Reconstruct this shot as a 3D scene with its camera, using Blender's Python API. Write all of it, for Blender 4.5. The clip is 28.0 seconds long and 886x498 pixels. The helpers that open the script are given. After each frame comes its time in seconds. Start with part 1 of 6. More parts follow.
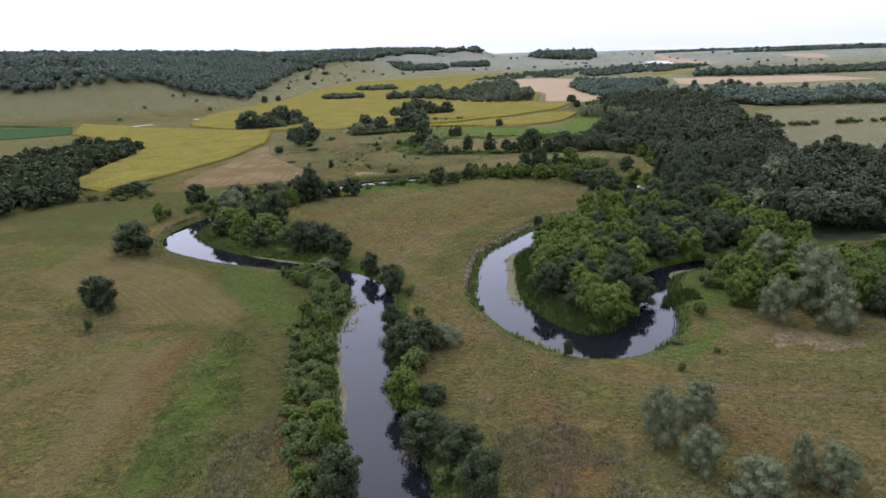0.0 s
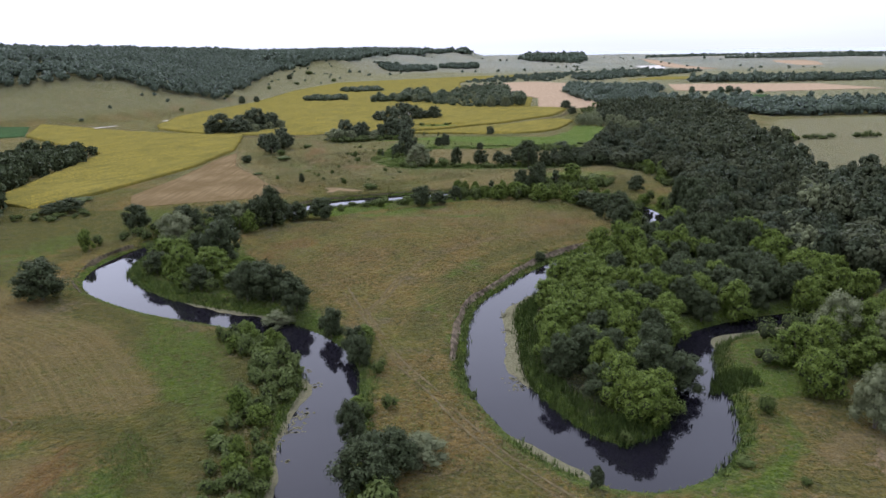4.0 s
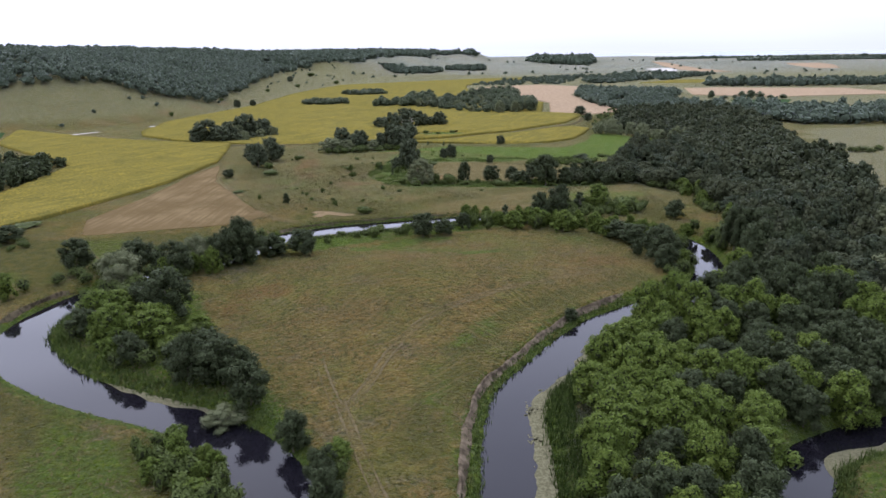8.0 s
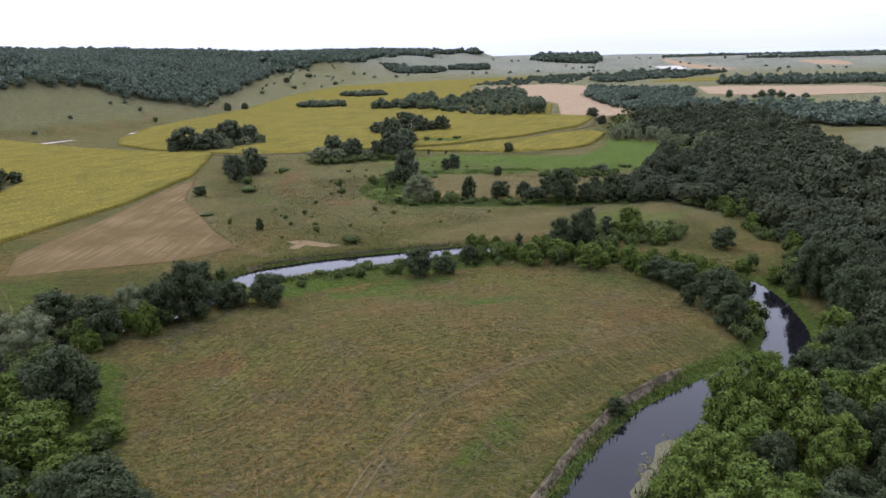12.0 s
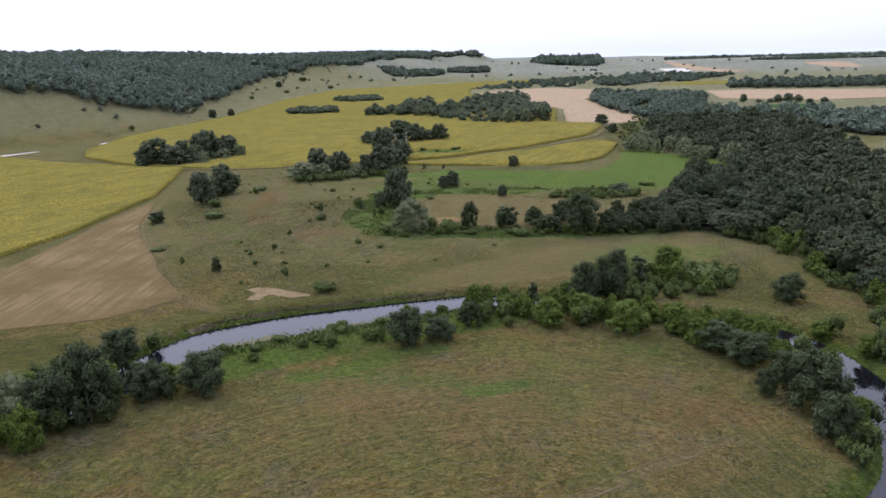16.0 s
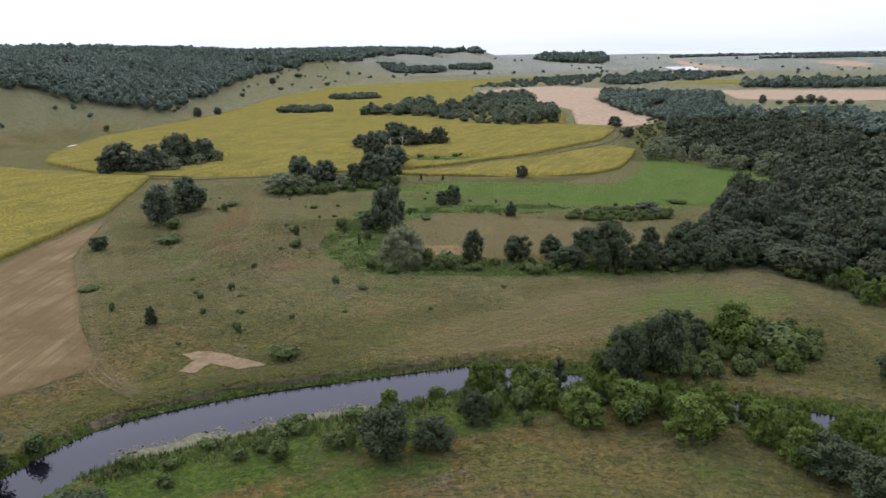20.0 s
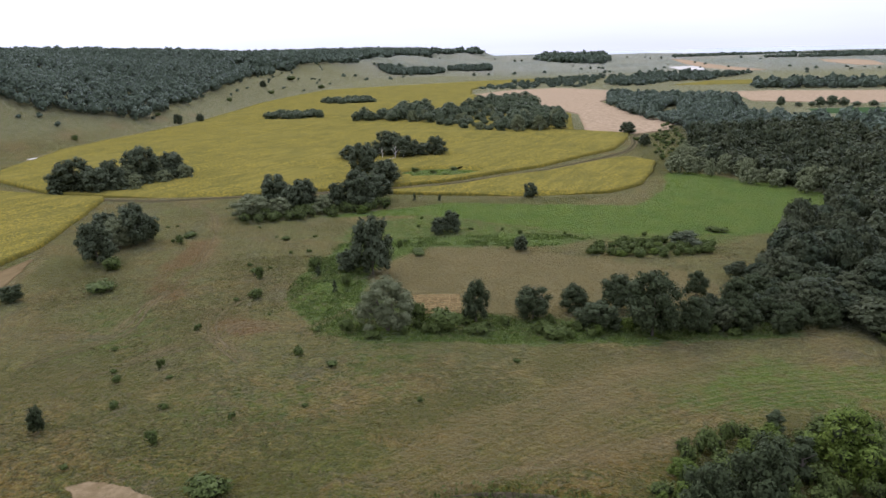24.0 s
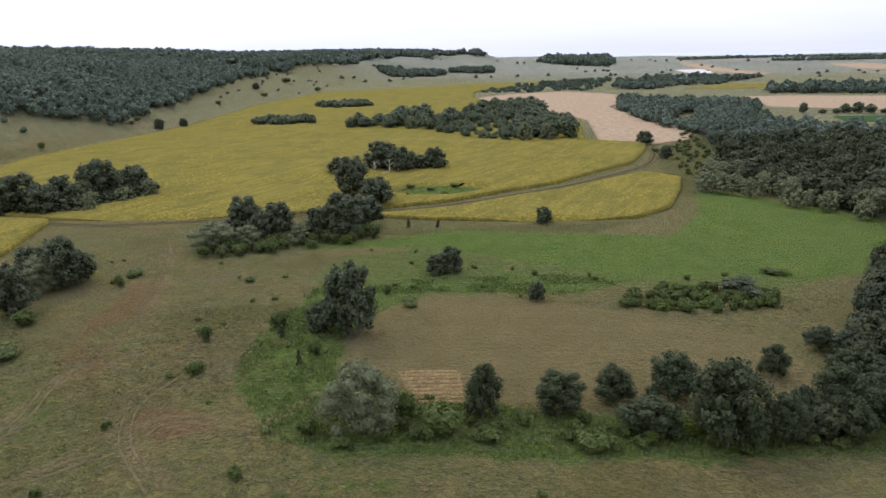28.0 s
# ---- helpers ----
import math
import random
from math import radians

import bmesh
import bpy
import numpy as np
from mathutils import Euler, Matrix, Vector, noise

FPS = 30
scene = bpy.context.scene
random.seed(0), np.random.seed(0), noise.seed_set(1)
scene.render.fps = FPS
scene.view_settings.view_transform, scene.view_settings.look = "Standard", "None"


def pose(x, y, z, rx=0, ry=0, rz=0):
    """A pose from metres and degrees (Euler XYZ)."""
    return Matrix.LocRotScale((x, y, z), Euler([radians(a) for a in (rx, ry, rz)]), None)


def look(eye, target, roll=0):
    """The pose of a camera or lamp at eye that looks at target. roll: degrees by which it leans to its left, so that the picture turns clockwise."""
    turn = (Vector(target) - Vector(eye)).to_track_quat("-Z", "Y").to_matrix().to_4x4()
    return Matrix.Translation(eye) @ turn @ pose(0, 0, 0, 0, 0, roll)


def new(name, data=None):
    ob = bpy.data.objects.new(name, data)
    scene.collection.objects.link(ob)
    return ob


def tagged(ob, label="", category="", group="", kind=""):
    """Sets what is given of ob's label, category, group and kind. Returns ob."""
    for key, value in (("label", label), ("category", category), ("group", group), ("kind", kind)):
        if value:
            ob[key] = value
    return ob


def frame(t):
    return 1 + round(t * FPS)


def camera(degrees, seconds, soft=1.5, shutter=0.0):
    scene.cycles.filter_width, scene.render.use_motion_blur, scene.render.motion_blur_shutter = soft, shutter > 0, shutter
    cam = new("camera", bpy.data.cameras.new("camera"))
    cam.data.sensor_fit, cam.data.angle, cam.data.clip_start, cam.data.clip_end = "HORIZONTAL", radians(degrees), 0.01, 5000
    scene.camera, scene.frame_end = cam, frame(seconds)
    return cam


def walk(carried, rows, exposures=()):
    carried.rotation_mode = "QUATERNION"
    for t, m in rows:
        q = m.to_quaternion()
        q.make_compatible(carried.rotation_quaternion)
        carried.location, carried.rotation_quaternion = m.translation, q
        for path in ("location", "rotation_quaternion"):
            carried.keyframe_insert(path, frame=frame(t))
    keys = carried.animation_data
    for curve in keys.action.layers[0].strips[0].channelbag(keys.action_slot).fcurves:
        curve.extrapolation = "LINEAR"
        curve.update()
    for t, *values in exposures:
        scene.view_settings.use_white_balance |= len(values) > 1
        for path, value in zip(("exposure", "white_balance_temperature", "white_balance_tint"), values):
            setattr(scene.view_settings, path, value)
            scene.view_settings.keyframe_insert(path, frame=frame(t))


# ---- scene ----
cam = camera(64.5, 28.0)
METRES, EYE, TILT, LEAN, TURN = 309.3, 60.0, 0.0, 0.0, 0.0
ROWS = [
    (0.0, 0.0, 0.0, 0.0, -0.47, -16.03, 1.65),
    (0.5, 0.0008, 0.0165, -0.0001, -0.68, -16.06, 1.61),
    (1.0, 0.0014, 0.0336, -0.0003, -0.87, -16.1, 1.42),
    (1.5, 0.0019, 0.051, -0.0003, -1.01, -16.12, 1.24),
    (2.0, 0.0024, 0.0689, -0.0003, -1.16, -16.12, 1.21),
    (2.5, 0.003, 0.0865, -0.0002, -1.26, -16.1, 1.15),
    (3.0, 0.0036, 0.1045, 0.0, -1.33, -16.05, 1.07),
    (3.5, 0.0042, 0.1224, 0.0, -1.35, -15.99, 0.91),
    (5.5, 0.005, 0.1947, 0.0006, -1.19, -15.98, 0.28),
    (6.0, 0.0053, 0.213, 0.0005, -1.09, -15.96, 0.18),
    (6.5, 0.0055, 0.2312, 0.0006, -1.0, -15.96, 0.14),
    (7.0, 0.006, 0.2494, 0.0005, -0.93, -15.93, 0.18),
    (7.5, 0.0067, 0.2676, 0.0006, -0.88, -15.91, 0.35),
    (8.0, 0.0076, 0.2856, 0.0006, -0.85, -15.88, 0.55),
    (8.5, 0.0084, 0.3036, 0.0003, -0.8, -15.88, 0.61),
    (9.0, 0.0093, 0.3219, 0.0003, -0.72, -15.87, 0.61),
    (9.5, 0.01, 0.3404, 0.0001, -0.67, -15.84, 0.63),
    (10.0, 0.0106, 0.3587, -0.0, -0.63, -15.8, 0.64),
    (10.5, 0.0112, 0.3768, -0.0002, -0.58, -15.83, 0.64),
    (11.0, 0.0117, 0.3949, -0.0006, -0.54, -15.88, 0.72),
    (11.5, 0.0124, 0.4131, -0.0009, -0.54, -15.92, 0.85),
    (12.0, 0.0131, 0.431, -0.001, -0.59, -15.93, 0.96),
    (12.5, 0.0138, 0.449, -0.0008, -0.62, -15.93, 1.02),
    (14.5, 0.016, 0.52, -0.0004, -0.61, -15.83, 0.75),
    (15.0, 0.0166, 0.5382, -0.0003, -0.62, -15.78, 0.85),
    (15.5, 0.0174, 0.5564, -0.0004, -0.63, -15.74, 0.93),
    (16.0, 0.0183, 0.5743, -0.0005, -0.65, -15.75, 1.06),
    (16.5, 0.0191, 0.5925, -0.001, -0.69, -15.79, 1.11),
    (17.0, 0.0198, 0.6105, -0.0012, -0.7, -15.84, 1.07),
    (17.5, 0.0204, 0.6286, -0.0014, -0.68, -15.88, 1.0),
    (18.0, 0.0209, 0.6467, -0.0014, -0.65, -15.92, 0.9),
    (18.5, 0.0212, 0.6648, -0.0015, -0.6, -15.94, 0.71),
    (19.0, 0.0216, 0.6827, -0.0016, -0.53, -15.96, 0.59),
    (19.5, 0.0218, 0.7007, -0.0018, -0.51, -15.99, 0.62),
    (20.0, 0.0225, 0.7186, -0.0019, -0.5, -16.02, 0.69),
    (20.5, 0.0231, 0.7368, -0.0021, -0.59, -16.02, 0.9),
    (21.0, 0.024, 0.7548, -0.0021, -0.63, -15.96, 0.99),
    (21.5, 0.0247, 0.7726, -0.0021, -0.62, -15.93, 1.04),
    (23.5, 0.027, 0.8439, -0.0018, -0.56, -15.92, 0.99),
    (24.0, 0.0277, 0.8617, -0.0019, -0.59, -15.97, 1.03),
    (24.5, 0.0283, 0.8798, -0.002, -0.57, -15.99, 0.93),
    (25.0, 0.0288, 0.8976, -0.0022, -0.58, -16.0, 0.92),
    (25.5, 0.0294, 0.915, -0.0022, -0.55, -16.0, 0.93),
    (26.0, 0.0299, 0.9321, -0.0024, -0.57, -15.97, 0.97),
    (26.5, 0.0304, 0.949, -0.0024, -0.56, -15.94, 0.96),
    (27.0, 0.0308, 0.9658, -0.0025, -0.55, -15.89, 0.94),
    (27.5, 0.031, 0.9825, -0.0024, -0.5, -15.86, 0.83),
    (28.0, 0.0313, 0.9994, -0.0024, -0.46, -15.85, 0.76),
]
walk(cam, [(t, pose(0, 0, EYE, TILT, LEAN, TURN) @ pose(METRES * x, METRES * y, METRES * z, 90 + pitch, roll, yaw)) for t, x, y, z, yaw, pitch, roll in ROWS],
     exposures=[(0, 0.06, 6120, 14), (10, 0.04, 6120, 14), (20, 0.00, 6120, 14), (28, -0.08, 6350, 12)])

# ------------------------------------------------------------------ light
world = bpy.data.worlds.new("sky")
scene.world = world
world.use_nodes = True
wn, wl = world.node_tree.nodes, world.node_tree.links
sky = wn.new("ShaderNodeTexSky")
sky.sky_type, sky.sun_disc = "NISHITA", False
sky.sun_elevation, sky.sun_rotation = radians(50), radians(329)
sky.air_density, sky.dust_density, sky.ozone_density = 1.0, 4.0, 1.0
overcast = wn.new("ShaderNodeMixRGB")          # thin high cloud over the clear sky
overcast.inputs["Fac"].default_value = 0.82
overcast.inputs["Color2"].default_value = (19.8, 20.6, 24.6, 1)
cloud = wn.new("ShaderNodeTexNoise")
cloud.inputs["Scale"].default_value, cloud.inputs["Detail"].default_value = 2.5, 6
above, flat, sine = wn.new("ShaderNodeTexCoord"), wn.new("ShaderNodeMapping"), wn.new("ShaderNodeSeparateXYZ")
flat.inputs["Scale"].default_value = (1, 1, 9)
wl.new(above.outputs["Generated"], flat.inputs["Vector"])
wl.new(flat.outputs["Vector"], cloud.inputs["Vector"])
wl.new(above.outputs["Generated"], sine.inputs["Vector"])
zenith = wn.new("ShaderNodeMapRange")          # an overcast sky is brighter overhead than low down
zenith.inputs["From Min"].default_value, zenith.inputs["From Max"].default_value = 0.0, 0.22
zenith.inputs["To Min"].default_value, zenith.inputs["To Max"].default_value = 0.525, 1.0
wl.new(sine.outputs["Z"], zenith.inputs["Value"])
dome = wn.new("ShaderNodeMixRGB")
dome.blend_type, dome.inputs["Fac"].default_value = "MULTIPLY", 1.0
cloud_ramp = wn.new("ShaderNodeMapRange")
cloud_ramp.inputs["To Min"].default_value, cloud_ramp.inputs["To Max"].default_value = 0.86, 1.12
veil = wn.new("ShaderNodeMixRGB")
veil.blend_type, veil.inputs["Fac"].default_value = "MULTIPLY", 1.0
wl.new(sky.outputs["Color"], overcast.inputs["Color1"])
wl.new(cloud.outputs["Fac"], cloud_ramp.inputs["Value"])
wl.new(overcast.outputs["Color"], veil.inputs["Color1"])
wl.new(cloud_ramp.outputs["Result"], veil.inputs["Color2"])
wl.new(veil.outputs["Color"], dome.inputs["Color1"])
wl.new(zenith.outputs["Result"], dome.inputs["Color2"])
toward, glow, round_sun = wn.new("ShaderNodeVectorMath"), wn.new("ShaderNodeMapRange"), wn.new("ShaderNodeMixRGB")
toward.operation, toward.inputs[1].default_value = "DOT_PRODUCT", (-0.33, 0.55, 0.77)
glow.inputs["From Min"].default_value, glow.inputs["From Max"].default_value = -0.6, 1.0       # the cloud is lighter round the veiled sun
glow.inputs["To Min"].default_value, glow.inputs["To Max"].default_value = 0.62, 1.3
round_sun.blend_type, round_sun.inputs["Fac"].default_value = "MULTIPLY", 1.0
wl.new(above.outputs["Generated"], toward.inputs[0])
wl.new(toward.outputs["Value"], glow.inputs["Value"])
wl.new(dome.outputs["Color"], round_sun.inputs["Color1"])
wl.new(glow.outputs["Result"], round_sun.inputs["Color2"])
wl.new(round_sun.outputs["Color"], wn["Background"].inputs["Color"])
wn["Background"].inputs["Strength"].default_value = 0.1
sun = new("sun", bpy.data.lights.new("sun", "SUN"))
sun.data.energy, sun.data.angle, sun.data.color = 1.3, radians(16), (1.0, 0.95, 0.87)
sun.matrix_basis = look((-170, 480, 390), (0, 200, 0))


# ------------------------------------------------------------------ tools
def lattice(x, y, seed):
    h = np.sin(x * 127.1 + y * 311.7 + seed * 74.7) * 43758.5453
    return h - np.floor(h)


def value_noise(x, y, seed=0):
    x, y = np.asarray(x, float), np.asarray(y, float)
    i, j = np.floor(x), np.floor(y)
    u, v = x - i, y - j
    u, v = u * u * (3 - 2 * u), v * v * (3 - 2 * v)
    a, b = lattice(i, j, seed), lattice(i + 1, j, seed)
    c, d = lattice(i, j + 1, seed), lattice(i + 1, j + 1, seed)
    return (a + (b - a) * u) * (1 - v) + (c + (d - c) * u) * v


def fbm(x, y, size, seed=0, octaves=3):
    total, amount, weight = 0.0, 1.0, 0.0
    for k in range(octaves):
        total = total + amount * value_noise(np.asarray(x) / size * 2**k, np.asarray(y) / size * 2**k, seed + k)
        weight, amount = weight + amount, amount * 0.5
    return total / weight


def smooth(a, b, v):
    t = np.clip((np.asarray(v, float) - a) / (b - a), 0, 1)
    return t * t * (3 - 2 * t)


def spline(points, step=1.5):
    """A smooth dense line through control points of any dimension."""
    p = np.array(points, float)
    p = np.vstack([2 * p[0] - p[1], p, 2 * p[-1] - p[-2]])
    out = []
    for k in range(1, len(p) - 2):
        n = max(2, int(np.hypot(*(p[k + 1, :2] - p[k, :2])) / step))
        t = np.linspace(0, 1, n, endpoint=False)[:, None]
        a, b, c, d = p[k - 1], p[k], p[k + 1], p[k + 2]
        out.append(0.5 * (2 * b + (c - a) * t + (2 * a - 5 * b + 4 * c - d) * t**2 + (3 * b - a - 3 * c + d) * t**3))
    return np.vstack(out + [p[-2:-1]])


def near_line(x, y, line):
    """Distance to a dense line, the index of the nearest point, and the side (+ is left of its way)."""
    x, y = np.asarray(x, float).ravel(), np.asarray(y, float).ravel()
    dist, index, side = np.full(x.shape, 1e6), np.zeros(x.shape, int), np.ones(x.shape)
    lo, hi = line[:, :2].min(0) - 60, line[:, :2].max(0) + 60
    near = np.nonzero((x > lo[0]) & (x < hi[0]) & (y > lo[1]) & (y < hi[1]))[0]
    way = np.gradient(line[:, :2], axis=0)
    for s in range(0, len(near), 20000):
        c = near[s:s + 20000]
        dx, dy = x[c, None] - line[None, :, 0], y[c, None] - line[None, :, 1]
        d2 = dx * dx + dy * dy
        k = d2.argmin(1)
        r = np.arange(len(c))
        dist[c], index[c] = np.sqrt(d2[r, k]), k
        side[c] = np.sign(way[k, 0] * dy[r, k] - way[k, 1] * dx[r, k])
    return dist, index, side


def inside(x, y, poly):
    x, y = np.asarray(x, float), np.asarray(y, float)
    hit = np.zeros(x.shape, bool)
    for (x0, y0), (x1, y1) in zip(poly, poly[1:] + poly[:1]):
        if y0 != y1:
            hit ^= ((y0 > y) != (y1 > y)) & (x < (x1 - x0) * (y - y0) / (y1 - y0) + x0)
    return hit


def zone(x, y, poly, soft=2.0, wobble=3.0, seed=3):
    """1 inside a patch of ground, with an uneven edge."""
    wx = x + wobble * 2 * (fbm(x, y, 14, seed) - 0.5)
    wy = y + wobble * 2 * (fbm(x, y, 14, seed + 9) - 0.5)
    total = 0.0
    for a, b in ((0, 0), (soft, 0), (-soft, 0), (0, soft), (0, -soft)):
        total = total + inside(wx + a, wy + b, poly)
    return total / 5


def mesh_object(name, verts, faces, material, smooth_faces=False):
    me = bpy.data.meshes.new(name)
    me.from_pydata(np.asarray(verts).tolist(), [], faces if isinstance(faces, list) else faces.tolist())
    me.materials.append(material)
    if smooth_faces:
        me.polygons.foreach_set("use_smooth", np.ones(len(me.polygons), bool))
    me.update()
    return new(name, me)


def quads_mesh(name, verts, quads, material):
    """A mesh from arrays of corners and four-sided faces, quick for large ones."""
    verts, quads = np.asarray(verts, np.float32), np.asarray(quads, np.int32)
    me = bpy.data.meshes.new(name)
    me.vertices.add(len(verts))
    me.vertices.foreach_set("co", verts.ravel())
    me.loops.add(quads.size)
    me.loops.foreach_set("vertex_index", quads.ravel())
    me.polygons.add(len(quads))
    me.polygons.foreach_set("loop_start", np.arange(0, quads.size, quads.shape[1], dtype=np.int32))
    me.materials.append(material)
    me.update(calc_edges=True)
    return me


def under(ob, parent):
    ob.parent = parent
    return ob


def part(name, bm, material, parent, label=""):
    me = bpy.data.meshes.new(name)
    bm.to_mesh(me)
    bm.free()
    me.materials.append(material)
    ob = new(name, me)
    ob.parent = parent
    return tagged(ob, label)


# ------------------------------------------------------------------ materials
def material(name, rough=0.85, gloss=0.0, sheen=0.0):
    m = bpy.data.materials.new(name)
    m.use_nodes = True
    b = m.node_tree.nodes["Principled BSDF"]
    b.inputs["Roughness"].default_value = rough
    b.inputs["Specular IOR Level"].default_value = gloss
    # bluish sheen imitates haze where surfaces are seen at grazing angles
    b.inputs["Sheen Weight"].default_value, b.inputs["Sheen Roughness"].default_value = sheen, 0.28
    b.inputs["Sheen Tint"].default_value = (0.84, 0.90, 1.0, 1)
    return m, m.node_tree.nodes, m.node_tree.links, b


def noise_node(n, l, scale, detail=4, rough=0.6, coords=None):
    t = n.new("ShaderNodeTexNoise")
    t.inputs["Scale"].default_value, t.inputs["Detail"].default_value, t.inputs["Roughness"].default_value = scale, detail, rough
    if coords is not None:
        l.new(coords, t.inputs["Vector"])
    return t.outputs["Fac"]


def ramp(n, l, value, lo, hi):
    r = n.new("ShaderNodeMapRange")
    r.interpolation_type = "SMOOTHSTEP"
    r.inputs["From Min"].default_value, r.inputs["From Max"].default_value = lo, hi
    l.new(value, r.inputs["Value"])
    return r.outputs["Result"]


def mix(n, l, fac, a, b):
    m = n.new("ShaderNodeMixRGB")
    for socket, v in (("Fac", fac), ("Color1", a), ("Color2", b)):
        if isinstance(v, bpy.types.NodeSocket):
            l.new(v, m.inputs[socket])
        elif isinstance(v, tuple):
            m.inputs[socket].default_value = (*v, 1)
        else:
            m.inputs[socket].default_value = v
    return m.outputs["Color"]


def maths(n, l, op, a, b):
    m = n.new("ShaderNodeMath")
    m.operation, m.use_clamp = op, True
    for k, v in enumerate((a, b)):
        if isinstance(v, bpy.types.NodeSocket):
            l.new(v, m.inputs[k])
        else:
            m.inputs[k].default_value = v
    return m.outputs["Value"]


def bump(n, l, b, height, strength, distance):
    p = n.new("ShaderNodeBump")
    p.inputs["Strength"].default_value, p.inputs["Distance"].default_value = strength, distance
    l.new(height, p.inputs["Height"])
    l.new(p.outputs["Normal"], b.inputs["Normal"])


def place(n):
    return n.new("ShaderNodeTexCoord").outputs["Object"]


def leaf_material(name, dark, light, third, grain=3.2, sheen=0.0, odd=0.26):
    """Foliage: colour varies from tree to tree, from spray to spray and within a spray, and lets some light through."""
    m, n, l, b = material(name, 0.65, 0.1, sheen)
    pos = place(n)
    ob, geo = n.new("ShaderNodeObjectInfo"), n.new("ShaderNodeNewGeometry")
    speckle = noise_node(n, l, grain, 3, 0.7, pos)
    col = mix(n, l, ramp(n, l, speckle, 0.28, 0.66), dark, light)
    col = mix(n, l, maths(n, l, "MULTIPLY", geo.outputs["Random Per Island"], odd), col, dark)
    tree = ramp(n, l, ob.outputs["Random"], 0.15, 1.0)
    col = mix(n, l, maths(n, l, "MULTIPLY", tree, 0.5), col, third)
    clump = ramp(n, l, noise_node(n, l, 0.11, 3, 0.6, pos), 0.42, 0.62)
    col = mix(n, l, maths(n, l, "MULTIPLY", clump, 0.6), col, third)
    l.new(col, b.inputs["Base Color"])
    bump(n, l, b, speckle, 0.4, 0.5 / grain)
    t = n.new("ShaderNodeBsdfTranslucent")
    l.new(col, t.inputs["Color"])
    s = n.new("ShaderNodeMixShader")
    s.inputs["Fac"].default_value = 0.2
    l.new(b.outputs["BSDF"], s.inputs[1])
    l.new(t.outputs["BSDF"], s.inputs[2])
    l.new(s.outputs["Shader"], n["Material Output"].inputs["Surface"])
    return m


LEAF = {
    "d": leaf_material("alder_leaves", (0.018, 0.026, 0.012), (0.069, 0.085, 0.037), (0.048, 0.061, 0.027)),
    "w": leaf_material("willow_leaves", (0.066, 0.076, 0.038), (0.200, 0.215, 0.115), (0.126, 0.140, 0.072)),
    "l": leaf_material("maple_leaves", (0.032, 0.054, 0.010), (0.146, 0.186, 0.032), (0.088, 0.126, 0.024)),
    "b": leaf_material("shrub_leaves", (0.032, 0.048, 0.013), (0.102, 0.128, 0.034), (0.070, 0.092, 0.025)),
    "o": leaf_material("oak_leaves", (0.014, 0.021, 0.012), (0.055, 0.070, 0.036), (0.068, 0.073, 0.035), 1.6, 0.04, 0.25),
    # greyer leaf copies for far trees, with haze painted into colour and sheen
    "e": leaf_material("hazed_alder_leaves", (0.026, 0.034, 0.019), (0.096, 0.112, 0.060), (0.066, 0.080, 0.044)),
    "h": leaf_material("hazed_oak_leaves", (0.040, 0.055, 0.036), (0.102, 0.129, 0.084), (0.080, 0.103, 0.070), 0.5, 0.42, 0.1),
    "g": leaf_material("hazed_grove_leaves", (0.036, 0.050, 0.026), (0.110, 0.132, 0.070), (0.080, 0.100, 0.055), 1.2, 0.12, 0.2),
}
LEAF["s"] = LEAF["d"]
# near-black crown core: the shade between leaves is put into its colour
CROWN_SHADE, tn, tl, tb = material("crown_core_painted_shade", 0.9)
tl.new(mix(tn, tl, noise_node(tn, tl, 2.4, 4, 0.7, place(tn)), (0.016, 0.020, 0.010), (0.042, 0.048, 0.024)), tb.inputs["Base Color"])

PALE_WOOD, pn, pl, pb = material("pale_dead_wood", 0.85)
pl.new(mix(pn, pl, noise_node(pn, pl, 3, 5, 0.7, place(pn)), (0.30, 0.27, 0.23), (0.62, 0.58, 0.52)), pb.inputs["Base Color"])
BARK, bn, bl, bb = material("bark", 0.9)
bl.new(mix(bn, bl, noise_node(bn, bl, 6, 5, 0.7, place(bn)), (0.06, 0.05, 0.04), (0.20, 0.175, 0.145)), bb.inputs["Base Color"])

GROUND, gn, gl, gb = material("meadow_soil_and_grass", 0.95, 0.0, 0.022)
gpos = place(gn)
cover, cover2, cover3 = gn.new("ShaderNodeVertexColor"), gn.new("ShaderNodeVertexColor"), gn.new("ShaderNodeVertexColor")
cover.layer_name, cover2.layer_name, cover3.layer_name = "cover", "cover_more", "cover_rows"
split, split2, split3 = gn.new("ShaderNodeSeparateColor"), gn.new("ShaderNodeSeparateColor"), gn.new("ShaderNodeSeparateColor")
gl.new(cover3.outputs["Color"], split3.inputs["Color"])
gl.new(cover.outputs["Color"], split.inputs["Color"])
gl.new(cover2.outputs["Color"], split2.inputs["Color"])
def broken(mask, by, soft=0.16):
    """A cover's mask, broken up at its edge by the growth itself."""
    add = gn.new("ShaderNodeMath")
    add.operation = "MULTIPLY_ADD"
    gl.new(by, add.inputs[0])
    add.inputs[1].default_value = 1.5
    gl.new(mask, add.inputs[2])
    return ramp(gn, gl, add.outputs["Value"], 1.25 - soft, 1.25 + soft)


